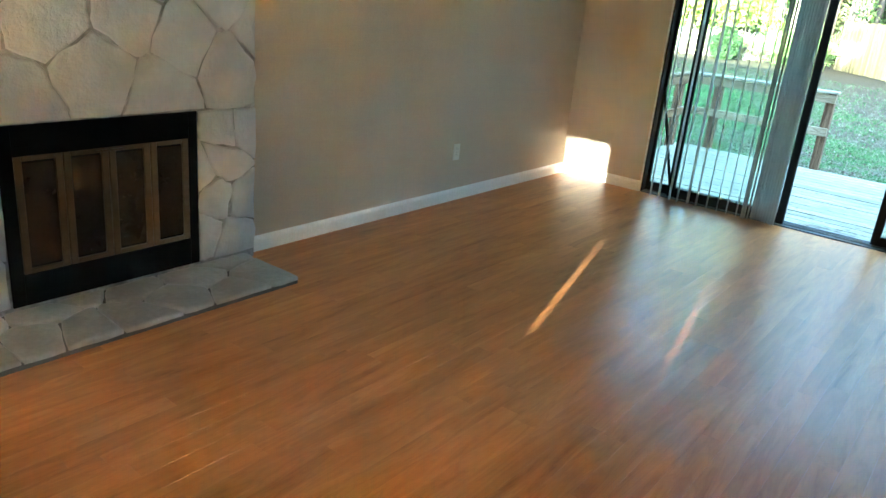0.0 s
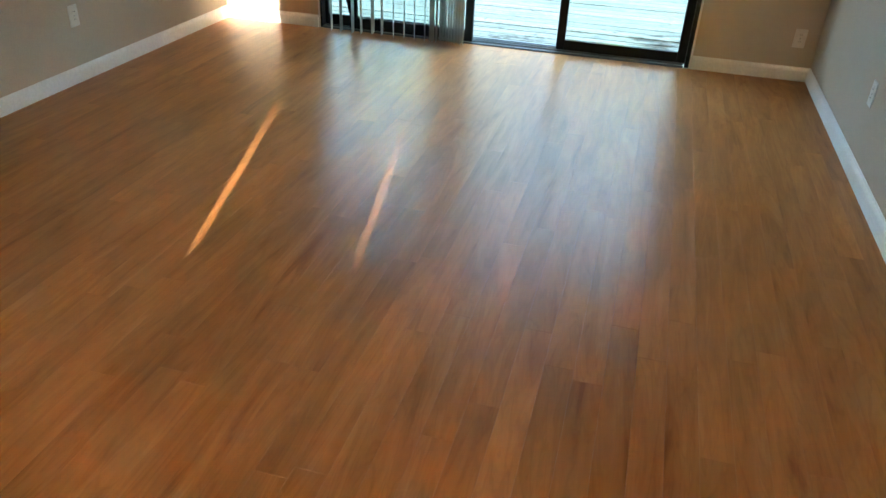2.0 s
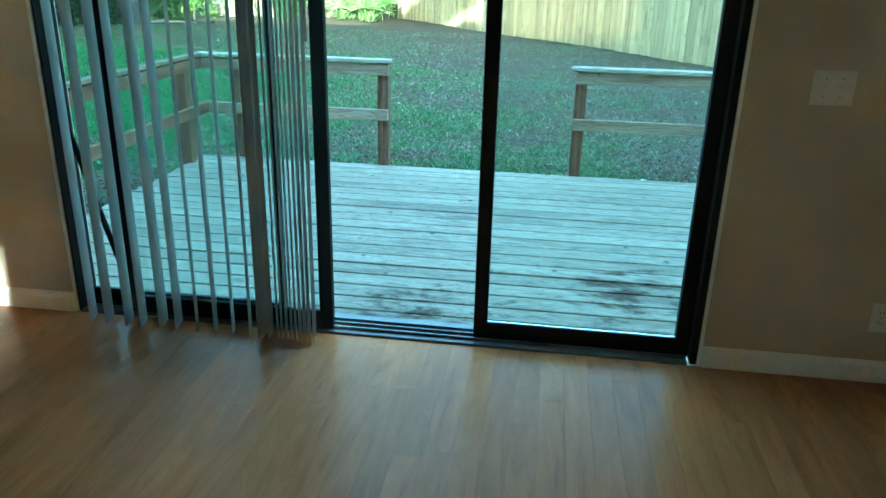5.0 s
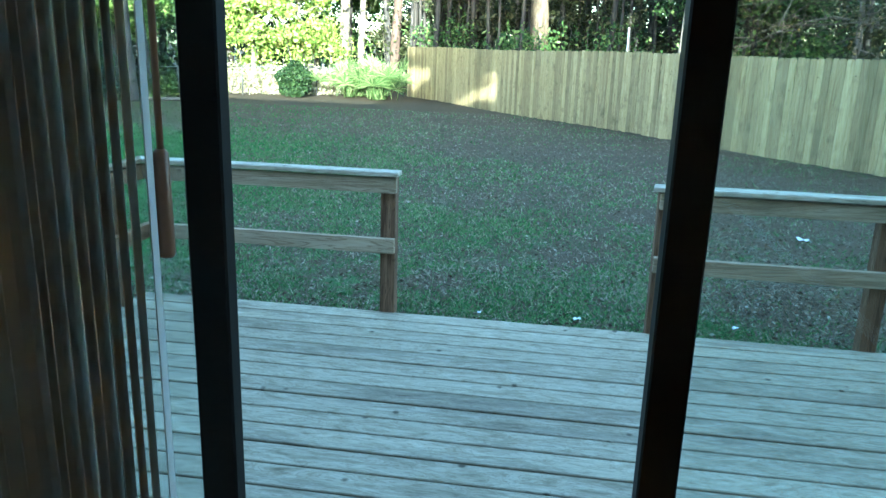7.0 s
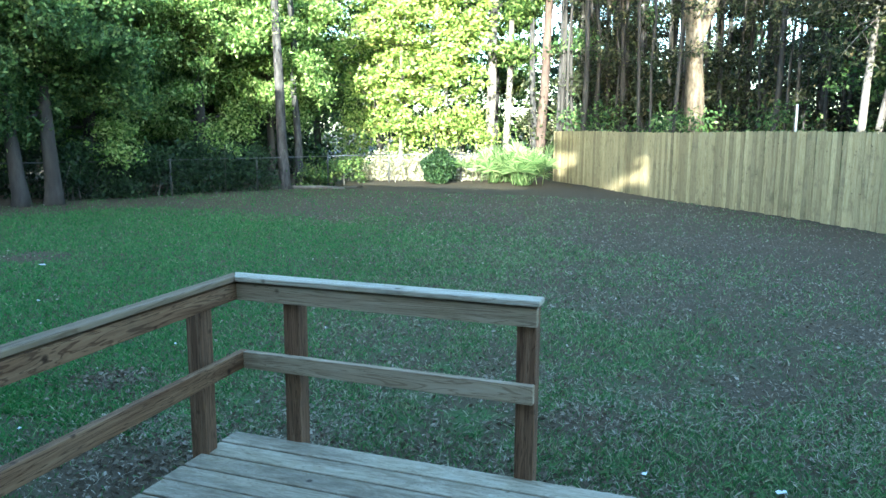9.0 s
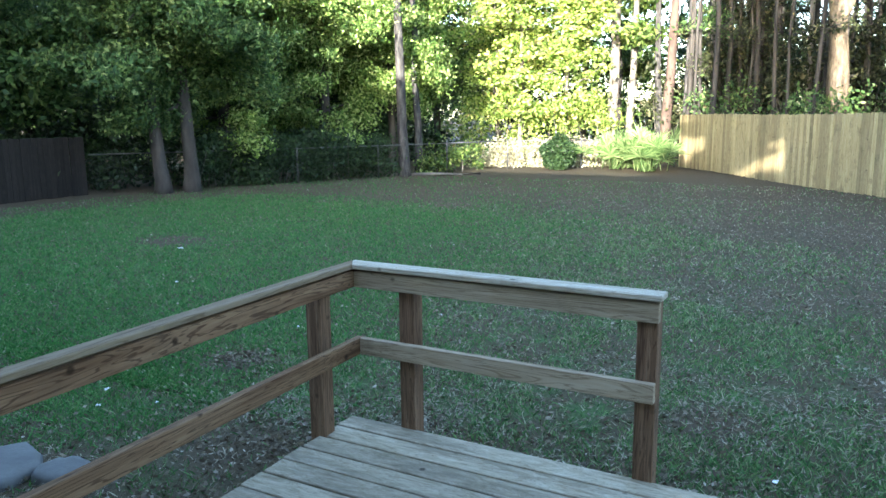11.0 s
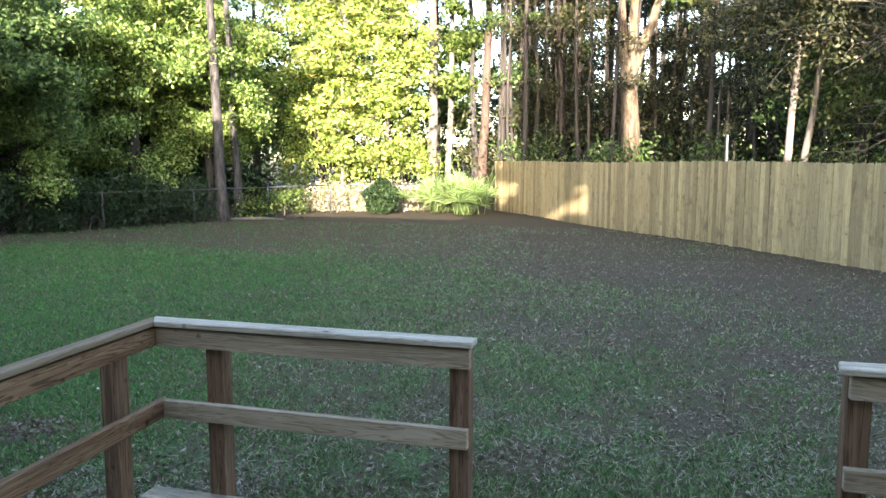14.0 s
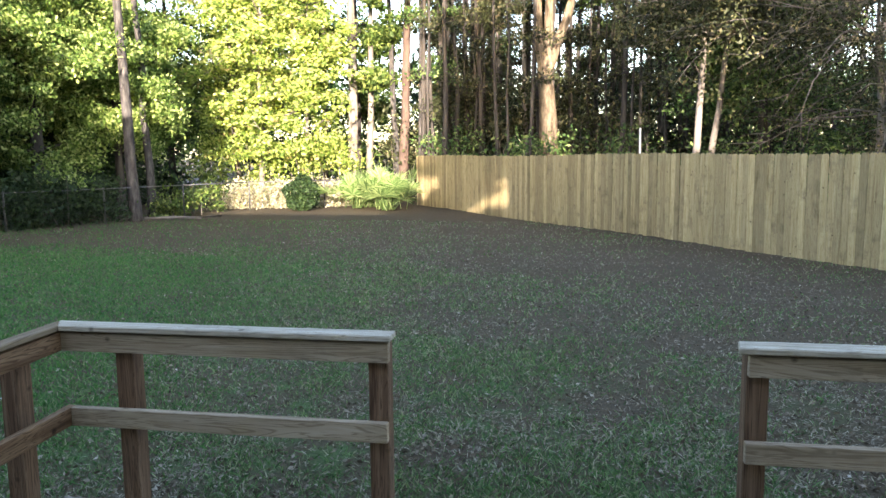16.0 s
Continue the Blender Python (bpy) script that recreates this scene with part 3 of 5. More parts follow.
# ---- vertical blind ----
vb = tagged(empty("vertical_blind", 0, -0.085, 0), "pale grey vinyl vertical blind, drawn halfway to one side", "blind")
part("headrail", boxed(DL - 0.04, -0.02, 2.07, DR + 0.04, 0.025, 2.11, 0.004), M_TRIM, vb)


def vane():
    bm = bmesh.new()
    rows = []
    for z in (0.018, 2.06):
        rows.append([bm.verts.new((0.005 * (1 - (k / 2 - 1) ** 2), (k / 4 - 0.5) * 0.089, z)) for k in range(5)] +
                    [bm.verts.new((0.005 * (1 - (k / 2 - 1) ** 2) + 0.0015, (k / 4 - 0.5) * 0.089, z)) for k in (4, 3, 2, 1, 0)])
    n = 10
    for k in range(n):
        bm.faces.new((rows[0][k], rows[0][(k + 1) % n], rows[1][(k + 1) % n], rows[1][k]))
    bm.faces.new(rows[0])
    bm.faces.new(list(reversed(rows[1])))
    bmesh.ops.recalc_face_normals(bm, faces=bm.faces)
    return bm


first = part("vane", vane(), M_SLAT, vb)
rng = random.Random(4)
hung = [(-1.162, 15), (-1.087, 10), (-1.0, 9), (-0.935, 12), (-0.853, 5), (-0.784, 9), (-0.70, 21), (-0.622, 15), (-0.549, 18), (-0.471, 17)]
hung += [(-0.43, 6), (-0.41, 4), (-0.385, 8)] + [(-0.36 + i * 0.0195, 26 + rng.uniform(-2, 2)) for i in range(9)]
first.matrix_basis = pose(hung[0][0], 0, 0, 0, 0, hung[0][1])
for x, turn in hung[1:]:
    share("vane", first.data, vb, pose(x, rng.uniform(-0.006, 0.006), rng.uniform(-0.004, 0.004), 0, 0, turn))
wand = tagged(empty("blind_wand", -0.208, -0.045, 1.17), "brown tilt wand hanging from the blind", "wand")
part("rod", tube(bmesh.new(), [(0, 0, 0.14), (0.002, 0, 0.91)], [0.0045, 0.0045], 8), M_WAND, wand)
part("grip", tube(bmesh.new(), [(0, 0, 0), (0, 0, 0.004), (0, 0, 0.135), (0, 0, 0.14)], [0.008, 0.011, 0.010, 0.006], 10), M_WAND, wand)


# ---- plates ----
def outlet(m, label="ivory duplex wall outlet"):
    """A duplex outlet facing -y, centred on the pose."""
    ob = tagged(part("wall_outlet", boxed(-0.035, -0.006, -0.057, 0.035, 0.0, 0.057, 0.002), M_PLATE), label, "outlet", "wall outlets")
    for z in (-0.02, 0.02):
        face = part("socket", tube(bmesh.new(), [(0, -0.005, z), (0, -0.0085, z)], [0.0165, 0.016], 14), M_PLATE, ob)
        for x in (-0.006, 0.006):
            part("slot", boxed(x - 0.0012, -0.0092, z - 0.002, x + 0.0012, -0.008, z + 0.007), M_SLOT, face)
    part("screw", tube(bmesh.new(), [(0, -0.005, 0), (0, -0.0075, 0)], [0.0035, 0.003], 8), M_SILL, ob)
    ob.matrix_basis = m
    return ob


outlet(pose(XL, -1.584, 0.354, 0, 0, 90))
outlet(pose(1.923, 0, 0.262))
outlet(pose(XR, -1.411, 0.376, 0, 0, -90))
outlet(pose(XR, -2.72, 0.39, 0, 0, -90))
sw = tagged(part("light_switch", boxed(-0.068, -0.006, -0.058, 0.068, 0.0, 0.058, 0.002), M_PLATE), "ivory two-gang light switch plate", "switch")
for x in (-0.026, 0.026):
    part("toggle", boxed(x - 0.005, -0.016, -0.004, x + 0.005, -0.004, 0.012, 0.001), M_PLATE, sw)
    for z in (-0.03, 0.03):
        part("screw", tube(bmesh.new(), [(x, -0.005, z), (x, -0.0075, z)], [0.003, 0.0025], 8), M_SILL, sw)
sw.location = (1.60, 0, 1.08)

# ---- fireplace ----
FY0, FY1, FX = -4.94, -3.385, XL
OY0, OY1, OZ0, OZ1 = -4.60, -3.72, 0.045, 0.80
fp = tagged(empty("fireplace", FX, -4.16, 0), "white painted fieldstone fireplace with brass and glass doors", "fireplace")


def fp_box(name, x0, y0, z0, x1, y1, z1, mat, bevel=0.0, parent=None, label=""):
    return part(name, boxed(x0 - FX, y0 + 4.16, z0, x1 - FX, y1 + 4.16, z1, bevel), mat, parent or fp, label)


for b in ((FY0, OY0, 0, CEIL), (OY1, FY1, 0, CEIL), (OY0, OY1, OZ1, CEIL), (OY0, OY1, 0, OZ0)):
    part("mortar_bed", boxed(0.001, b[0] + 4.16, b[2], 0.0552, b[1] + 4.16, b[3]), M_MORTAR, fp)
rs = random.Random(11)


def stones_for(u0, v0, u1, v1, nu, nv, seed):
    r = random.Random(seed)
    seeds = []
    for i in range(nu):
        for j in range(nv):
            seeds.append(Vector((u0 + (i + 0.5 + r.uniform(-0.40, 0.40) + (0.25 if j % 2 else -0.25) * (nu > 1)) * (u1 - u0) / nu,
                                 v0 + (j + 0.5 + r.uniform(-0.38, 0.38)) * (v1 - v0) / nv)))
    return cells(u0, v0, u1, v1, seeds)


# u runs along y, v upwards; faces look to +x
face = Matrix(((0, 0, 1, 0.036), (1, 0, 0, 4.16), (0, 1, 0, 0), (0, 0, 0, 1)))
for args in ((FY0, OZ1 + 0.004, FY1, CEIL - 0.004, 5, 7, 3), (FY0, 0.044, OY0 - 0.004, OZ1, 2, 3, 5), (OY1 + 0.004, 0.044, FY1, OZ1, 2, 4, 8)):
    for poly in stones_for(*args):
        ob = part("stone", slab_stone(poly, rs.choice((0.0003, 0.001, 0.004)), 0.026, 0.004, rs, 0.012, 0.014), M_STONE, fp)
        ob.matrix_basis = face @ Matrix.Translation((0, 0, rs.uniform(-0.004, 0.006)))
# firebox set into the wall and its black surround
bm = bmesh.new()
for b in ((0.001, OY0, OZ0, 0.004, OY1, OZ1),):
    box(bm, b[0], b[1] + 4.16, b[2], b[3], b[4] + 4.16, b[5])
part("firebox", bm, M_BLACK, fp)
for y0, y1, z0, z1 in ((OY0, OY0 + 0.055, OZ0, OZ1), (OY1 - 0.045, OY1, OZ0, OZ1), (OY0 + 0.055, OY1 - 0.045, OZ1 - 0.125, OZ1), (OY0 + 0.055, OY1 - 0.045, OZ0, OZ0 + 0.135)):
    fp_box("surround_panel", FX + 0.03, y0, z0, FX + 0.062, y1, z1, M_BLACK, 0.003, None, "matt black metal surround")
gy0, gy1, gz0, gz1 = OY0 + 0.056, OY1 - 0.046, OZ0 + 0.136, OZ1 - 0.126
w = (gy1 - gy0) / 4
for i in range(4):
    y0, y1 = gy0 + i * w + 0.002, gy0 + (i + 1) * w - 0.002
    d = part("door", boxed(0.045, y0 + 4.16 + 0.030, gz0 + 0.030, 0.049, y1 + 4.16 - 0.030, gz1 - 0.030), M_SMOKED, fp, "smoked glass")
    bm = bmesh.new()
    for b in ((y0, y0 + 0.030, gz0, gz1), (y1 - 0.030, y1, gz0, gz1), (y0 + 0.030, y1 - 0.030, gz0, gz0 + 0.020), (y0 + 0.030, y1 - 0.030, gz1 - 0.020, gz1)):
        box(bm, 0.042, b[0] + 4.16, b[2], 0.058, b[1] + 4.16, b[3], 0.002)
    part("door_frame", bm, M_BRASS, d, "aged brass frame")
    if i in (1, 2):
        yk = (y1 if i == 1 else y0) + (-0.03 if i == 1 else 0.03)
        part("handle", boxed(0.058, yk + 4.16 - 0.03, gz1 - 0.017, 0.070, yk + 4.16 + 0.03, gz1 - 0.006, 0.003), M_BRASS, d, "polished brass pull")
# hearth of flagstones
hearth = tagged(empty("hearth", FX, -4.16, 0), "low hearth of grey flagstones with dark joints", "hearth")
part("bed", boxed(0.001, -0.80, 0.0, 0.49, 0.705, 0.022), M_JOINT, hearth)
r = random.Random(21)
seeds = [Vector((r.uniform(0.02, 0.17) if k % 2 else r.uniform(0.27, 0.47), -0.78 + (k + 0.5) * 1.47 / 13 + r.uniform(-0.05, 0.05))) for k in range(13)]
for poly in cells(0.066, -0.80, 0.50, 0.71, seeds):
    ob = part("flagstone", slab_stone(poly, 0.0035, 0.020, 0.003, r, 0.004, 0.025), M_HEARTH, hearth)
    ob.matrix_basis = Matrix.Translation((0, 0, 0.020 + r.uniform(-0.002, 0.002)))

# ---- unseen house shell over and around the room ----
tagged(part("house_wall", boxed(XR + T + 0.002, YB, -0.33, 11.0, T, 2.6), M_SIDING), "tan siding of the rest of the house", "house wall", kind="structure")
tagged(part("house_wall", boxed(-21.5, YB, -0.33, XL - T - 0.002, T, 2.6), M_SIDING), "tan siding of the rest of the house", "house wall", kind="structure")
tagged(part("foundation", boxed(-21.5, YB - T, -0.33, 11.0, T, -0.102), M_CONC), "grey concrete foundation", "foundation", kind="structure")


def gable(name, x0, x1, eave, ridge, over, label):
    bm = bmesh.new()
    ym = -3.9
    pts = [(YB - 0.5, eave), (ym, ridge), (over, eave), (over, eave - 0.12), (ym, ridge - 0.14), (YB - 0.5, eave - 0.12)]
    rows = [[bm.verts.new((x, y, z)) for y, z in pts] for x in (x0, x1)]
    for k in range(6):
        bm.faces.new((rows[0][k], rows[0][(k + 1) % 6], rows[1][(k + 1) % 6], rows[1][k]))
    bm.faces.new(rows[0])
    bm.faces.new(list(reversed(rows[1])))
    bmesh.ops.recalc_face_normals(bm, faces=bm.faces)
    return tagged(part(name, bm, M_ROOF), label, "roof", kind="structure")


# out of view; ridge height sets how far the roof's shadow reaches
gable("roof", -22.0, 11.4, 2.85, 5.0, 0.45, "unseen grey shingle gable roof, ridge set to shade the lawn")
# added unseen blocks shade lawn and woods; openings let sun reach fence and trunks
bm = boxed(1.0, -4.4, 3.0, 1.7, -3.4, 13.5)
box(bm, 1.7, -4.4, 3.0, 3.0, -3.4, 4.75)
box(bm, 1.7, -4.4, 6.1, 3.0, -3.4, 13.5)
box(bm, 3.0, -4.4, 3.0, 5.0, -3.4, 13.5)
box(bm, 5.0, -4.4, 3.0, 5.9, -3.4, 6.6)
box(bm, 5.9, -4.4, 3.0, 8.6, -3.4, 13.5)
box(bm, 8.6, -4.4, 3.0, 9.7, -3.4, 7.1)
box(bm, 9.7, -4.4, 3.0, 14.0, -3.4, 13.5)
tagged(part("upper_storey", bm, M_SIDING), "unseen tan block added to shade the yard and woods", "house wall", kind="structure")
# unseen blocks added to shade the left lawn and oaks
tagged(part("upper_storey", box(boxed(-14.2, -4.4, 3.0, -7.3, -3.4, 7.4), -21.5, -4.4, 3.0, -14.2, -3.4, 10.0), M_SIDING), "unseen tan block added to shade the yard and woods", "house wall", kind="structure")

# ---- yard ----
GZ = -0.33
bm = bmesh.new()
bmesh.ops.create_grid(bm, x_segments=8, y_segments=8, size=600, matrix=Matrix.Translation((0, 0, GZ)))
tagged(part("ground", bm, M_GROUND), "patchy lawn with bare soil and leaf litter", "ground", kind="structure")

# ---- deck ----
DX0, DX1, DY0, DY1, DZ = -2.235, 3.30, 0.175, 3.27, -0.105
deck = tagged(empty("deck", 0, 0, DZ), "weathered low wooden deck of wide boards", "deck", kind="structure")
bm = bmesh.new()
for x in np.arange(DX0 + 0.1, DX1, 0.60):
    box(bm, x - 0.02, DY0 + 0.02, -0.18, x + 0.02, DY1 - 0.05, -0.034)
box(bm, DX0 + 0.03, DY1 - 0.05, -0.18, DX1 - 0.03, DY1 - 0.012, -0.034)
box(bm, DX0 + 0.03, DY0 + 0.02, -0.225, DX0 + 0.07, DY1 - 0.05, -0.034)
part("joist_frame", bm, M_POST, deck)
rb = random.Random(2)


# ---- railings ----
def railing(name, label):
    return tagged(empty(name), label, "railing", "deck railings")


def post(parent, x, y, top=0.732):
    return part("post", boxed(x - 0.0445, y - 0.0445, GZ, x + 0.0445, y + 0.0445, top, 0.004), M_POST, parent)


def cap_board(outline):
    """A flat board of the given outline with slightly worn edges."""
    bm = bmesh.new()
    lo = [bm.verts.new((x, y, 0.733)) for x, y in outline]
    hi = [bm.verts.new((x, y, 0.760)) for x, y in outline]
    for k in range(4):
        bm.faces.new((lo[k], lo[(k + 1) % 4], hi[(k + 1) % 4], hi[k]))
    bm.faces.new(list(reversed(lo)))
    bm.faces.new(hi)
    bmesh.ops.recalc_face_normals(bm, faces=bm.faces)
    bmesh.ops.bevel(bm, geom=bm.edges[:], offset=0.005, segments=1, affect="EDGES")
    return bm


RY = 3.232
ra = railing("railing", "weathered wooden deck railing with two rails and a flat cap")
for x in (-0.668, -1.885):
    post(ra, x, RY + 0.065)
part("top_rail", boxed(-2.178, RY - 0.019, 0.633, -0.612, RY + 0.019, 0.720, 0.003), M_RAILX, ra)
part("lower_rail", boxed(-2.1505, RY - 0.019, 0.272, -0.622, RY + 0.019, 0.361, 0.003), M_RAILX, ra)
part("cap", cap_board([(-2.168, RY - 0.045), (-0.595, RY - 0.045), (-0.595, RY + 0.062), (-2.238, RY + 0.062)]), M_CAPX, ra, "grey weathered cap board")
rw = railing("railing", "weathered brown side railing running back to the house")
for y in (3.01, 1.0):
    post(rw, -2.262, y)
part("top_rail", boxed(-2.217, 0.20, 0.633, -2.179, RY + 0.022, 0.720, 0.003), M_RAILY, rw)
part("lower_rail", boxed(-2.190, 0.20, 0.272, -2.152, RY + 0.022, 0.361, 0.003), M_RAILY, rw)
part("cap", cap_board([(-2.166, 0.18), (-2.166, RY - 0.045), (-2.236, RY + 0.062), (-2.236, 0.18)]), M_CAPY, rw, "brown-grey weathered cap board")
# the side railing stands a little out of square with the deck
pivot = Matrix.Translation((-2.2, RY, 0))
rw.matrix_basis = pivot @ Matrix.Rotation(radians(2.2), 4, "Z") @ pivot.inverted()
rb2 = railing("railing", "weathered wooden deck railing beside the opening to the lawn")
for x in (0.905, 2.06, 3.2):
    post(rb2, x, RY + 0.065)
part("top_rail", boxed(0.862, RY - 0.019, 0.633, 3.3, RY + 0.019, 0.720, 0.003), M_RAILX, rb2)
part("lower_rail", boxed(0.860, RY - 0.019, 0.272, 3.3, RY + 0.019, 0.361, 0.003), M_RAILX, rb2)
part("cap", cap_board([(0.815, RY - 0.045), (3.35, RY - 0.045), (3.35, RY + 0.075), (0.835, RY + 0.075)]), M_CAPX, rb2, "grey weathered cap board")


# ---- new picket fence ----
FA, FB = Vector((-5.52, 27.6)), Vector((9.6, 6.3))
fdir = (FB - FA).normalized()
flen = (FB - FA).length
fence = tagged(empty("picket_fence", FA.x, FA.y, GZ), "tall new pine dog-eared picket fence", "fence", kind="structure")
fence.rotation_euler = (0, 0, math.atan2(fdir.y, fdir.x))
for z in (0.35, 0.95, 1.55):
    part("back_rail", boxed(0, 0.012, z - 0.045, flen, 0.05, z + 0.045), M_PICKET, fence)
bm = bmesh.new()
prof = [(-0.066, 0.0), (0.066, 0.0), (0.066, 1.795), (0.044, 1.83), (-0.044, 1.83), (-0.066, 1.795)]
lo = [bm.verts.new((x, -0.008, z)) for x, z in prof]
hi = [bm.verts.new((x, 0.008, z)) for x, z in prof]
for k in range(6):
    bm.faces.new((lo[k], lo[(k + 1) % 6], hi[(k + 1) % 6], hi[k]))
bm.faces.new(lo)
bm.faces.new(list(reversed(hi)))
bmesh.ops.recalc_face_normals(bm, faces=bm.faces)
first = part("picket", bm, M_PICKET, fence)
first.matrix_basis = pose(0.07, 0, 0.02)
rf = random.Random(9)
for i in range(1, int(flen / 0.1385)):
    share("picket", first.data, fence, pose(0.07 + i * 0.1385, rf.uniform(-0.003, 0.003), 0.02 + rf.uniform(-0.012, 0.012) + 0.02 * math.sin(i * 0.09), 0, rf.uniform(-0.4, 0.4), rf.uniform(-4, 4)))

# old fence at the far corner, its boards darkened for the trees' shade
oa, ob_ = Vector((-16.9, 12.2)), Vector((-16.6, 4.0))
od = (ob_ - oa).normalized()
old = tagged(empty("old_fence", oa.x, oa.y, GZ), "weathered solid wooden fence, tree shade put into its colour", "fence", kind="structure")
old.rotation_euler = (0, 0, math.atan2(od.y, od.x))
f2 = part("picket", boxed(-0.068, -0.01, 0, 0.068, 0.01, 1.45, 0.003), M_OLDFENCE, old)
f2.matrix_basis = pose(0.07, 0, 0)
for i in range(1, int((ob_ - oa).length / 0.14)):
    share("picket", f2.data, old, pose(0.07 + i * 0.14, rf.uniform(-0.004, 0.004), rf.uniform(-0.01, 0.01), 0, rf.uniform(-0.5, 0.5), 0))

# ---- chain-link fence ----
route = [(-16.9, 12.3), (-15.6, 14.35), (-14.1, 17.0), (-12.9, 19.4), (-11.9, 22.0), (-10.9, 24.7), (-8.6, 26.0), (-5.7, 27.75)]
cl = tagged(empty("chain_link_fence", 0, 0, GZ), "low galvanised chain-link fence with a top rail", "fence", kind="structure")
for (xa, ya), (xb, yb) in zip(route, route[1:]):
    part("post", tube(bmesh.new(), [(xb, yb, 0), (xb, yb, 1.02), (xb, yb, 1.05)], [0.025, 0.025, 0.01], 8), M_GALV, cl)
    part("top_rail", tube(bmesh.new(), [(xa, ya, 1.0), (xb, yb, 1.0)], [0.02, 0.02], 6), M_GALV, cl)
    a, d = Vector((xa, ya, 0)), Vector((xb - xa, yb - ya, 0))
    L = d.length
    d.normalize()
    quadlist = []
    for s in (1, -1):
        k = -1.0
        while k < L + 1.0:
            u0, z0, u1, z1 = k, 0.03, k + s * 0.95, 0.98
            if s * (u1 - u0) > 0:
                pa, pb = (u0, z0), (u1, z1)
                lo_u, hi_u = min(u0, u1), max(u0, u1)
                if hi_u > 0 and lo_u < L:
                    def clip(u):
                        u = min(max(u, 0), L)
                        return u, z0 + (z1 - z0) * (u - u0) / (u1 - u0)
                    (ua, za), (ub, zb) = clip(u0), clip(u1)
                    p, q = a + d * ua + Vector((0, 0, za)), a + d * ub + Vector((0, 0, zb))
                    w = d * (0.0011)
                    quadlist.append([p - w, p + w, q + w, q - w])
            k += 0.075
    quads("wire_mesh", np.array([[list(v) for v in qd] for qd in quadlist]), M_WIRE, cl, kind="stuff")


# ---- trees ----
def limb_points(rng, p, d, length, n, droop=0.0, wander=0.18):
    pts = [Vector(p)]
    d = Vector(d).normalized()
    for i in range(n):
        d = (d + Vector((rng.gauss(0, wander), rng.gauss(0, wander), rng.gauss(0, wander) - droop))).normalized()
        pts.append(pts[-1] + d * (length / n))
    return pts


def tree(name, x, y, height, r, bark, leaf, label, crown_low=2.0, spread=3.0, limbs=14, per=240, size=0.12, cluster=0.75, lean=(0, 0), seed=0, fork=0.0, droop=0.02, top=None, flat=0.0):
    """A tapered trunk with limbs; leaf clumps sit along the limbs, with gaps between."""
    rng, nr = random.Random(seed), np.random.default_rng(seed)
    root = tagged(empty(name, x, y, GZ), label, "tree", "trees round the yard")
    bm = bmesh.new()
    stems = []
    n = 9
    if fork:
        base = [(0, 0, -0.1), (lean[0] * 0.1, lean[1] * 0.1, 0.3), (lean[0] * 0.5, lean[1] * 0.5, fork * 0.6), (lean[0], lean[1], fork)]
        tube(bm, base, [r * 1.35, r * 1.08, r * 0.98, r * 0.72], 14)
        for sx in (-0.24, 0.05, 0.30):
            start = Vector((lean[0] * 0.9 + sx * r * 0.8, lean[1] * 0.9, fork - 0.75))
            pts = [start] + limb_points(rng, start + Vector((sx * 0.12, 0, 0.5)), (sx + rng.uniform(-0.05, 0.05), rng.uniform(-0.12, 0.12), 1), height - fork, 7, 0, 0.06)
            tube(bm, pts, [r * 0.66] + [r * 0.62 * (1 - k / 9) for k in range(8)], 10)
            stems.append(pts)
    else:
        pts = [Vector((lean[0] * (k / n) ** 1.2 * height / 10 + rng.gauss(0, 0.035), lean[1] * (k / n) * height / 10 + rng.gauss(0, 0.035), -0.1 + height * (k / n))) for k in range(n + 1)]
        pts[0].x = pts[0].y = 0
        pts.insert(1, Vector((0.01, 0, 0.25)))
        tube(bm, pts, [r * 1.4, r * 1.08] + [r * (1 - 0.75 * k / n) for k in range(1, n + 1)], 10)
        stems.append(pts)
    centres = []
    for i in range(limbs):
        st = rng.choice(stems)
        z = rng.uniform(crown_low, top or height)
        k = min(range(len(st)), key=lambda q: abs(st[q].z - z))
        p = st[k]
        ang = rng.uniform(0, math.tau)
        ln = spread * rng.uniform(0.45, 1.0)
        pts = limb_points(rng, p, (math.cos(ang), math.sin(ang), rng.uniform(-0.05, 0.55)), ln, 5, droop)
        tube(bm, pts, [r * 0.2 * (1 - q / 6.0) + 0.006 for q in range(6)], 6)
        for q in range(2, 6):
            if rng.random() < 0.85:
                centres.append((pts[q], rng.uniform(0.35, 1.2) * cluster))
        for q in (2, 3, 4):
            tw = limb_points(rng, pts[q], (rng.gauss(0, 1), rng.gauss(0, 1), rng.uniform(-0.4, 0.5)), ln * 0.4, 3, droop)
            tube(bm, tw, [0.018, 0.013, 0.009, 0.005], 4)
            centres.append((tw[-1], rng.uniform(0.45, 0.9) * cluster))
    part("trunk", bm, bark, root)
    if per and centres:
        cl_ = []
        for c, rad in centres:
            m = int(per * rng.uniform(0.7, 1.4) * min(1.6, (rad / cluster) ** 1.7 * 1.5))
            o = nr.normal(size=(m, 3)) * np.array([rad, rad, rad * 0.6]) * 0.55
            cl_.append(np.array(c)[None, :] + o)
        pts = np.concatenate(cl_)
        pts = pts[pts[:, 2] > 0.15]
        quads("crown", leaf_cards(nr, pts, size, flat), leaf, root)
    return root


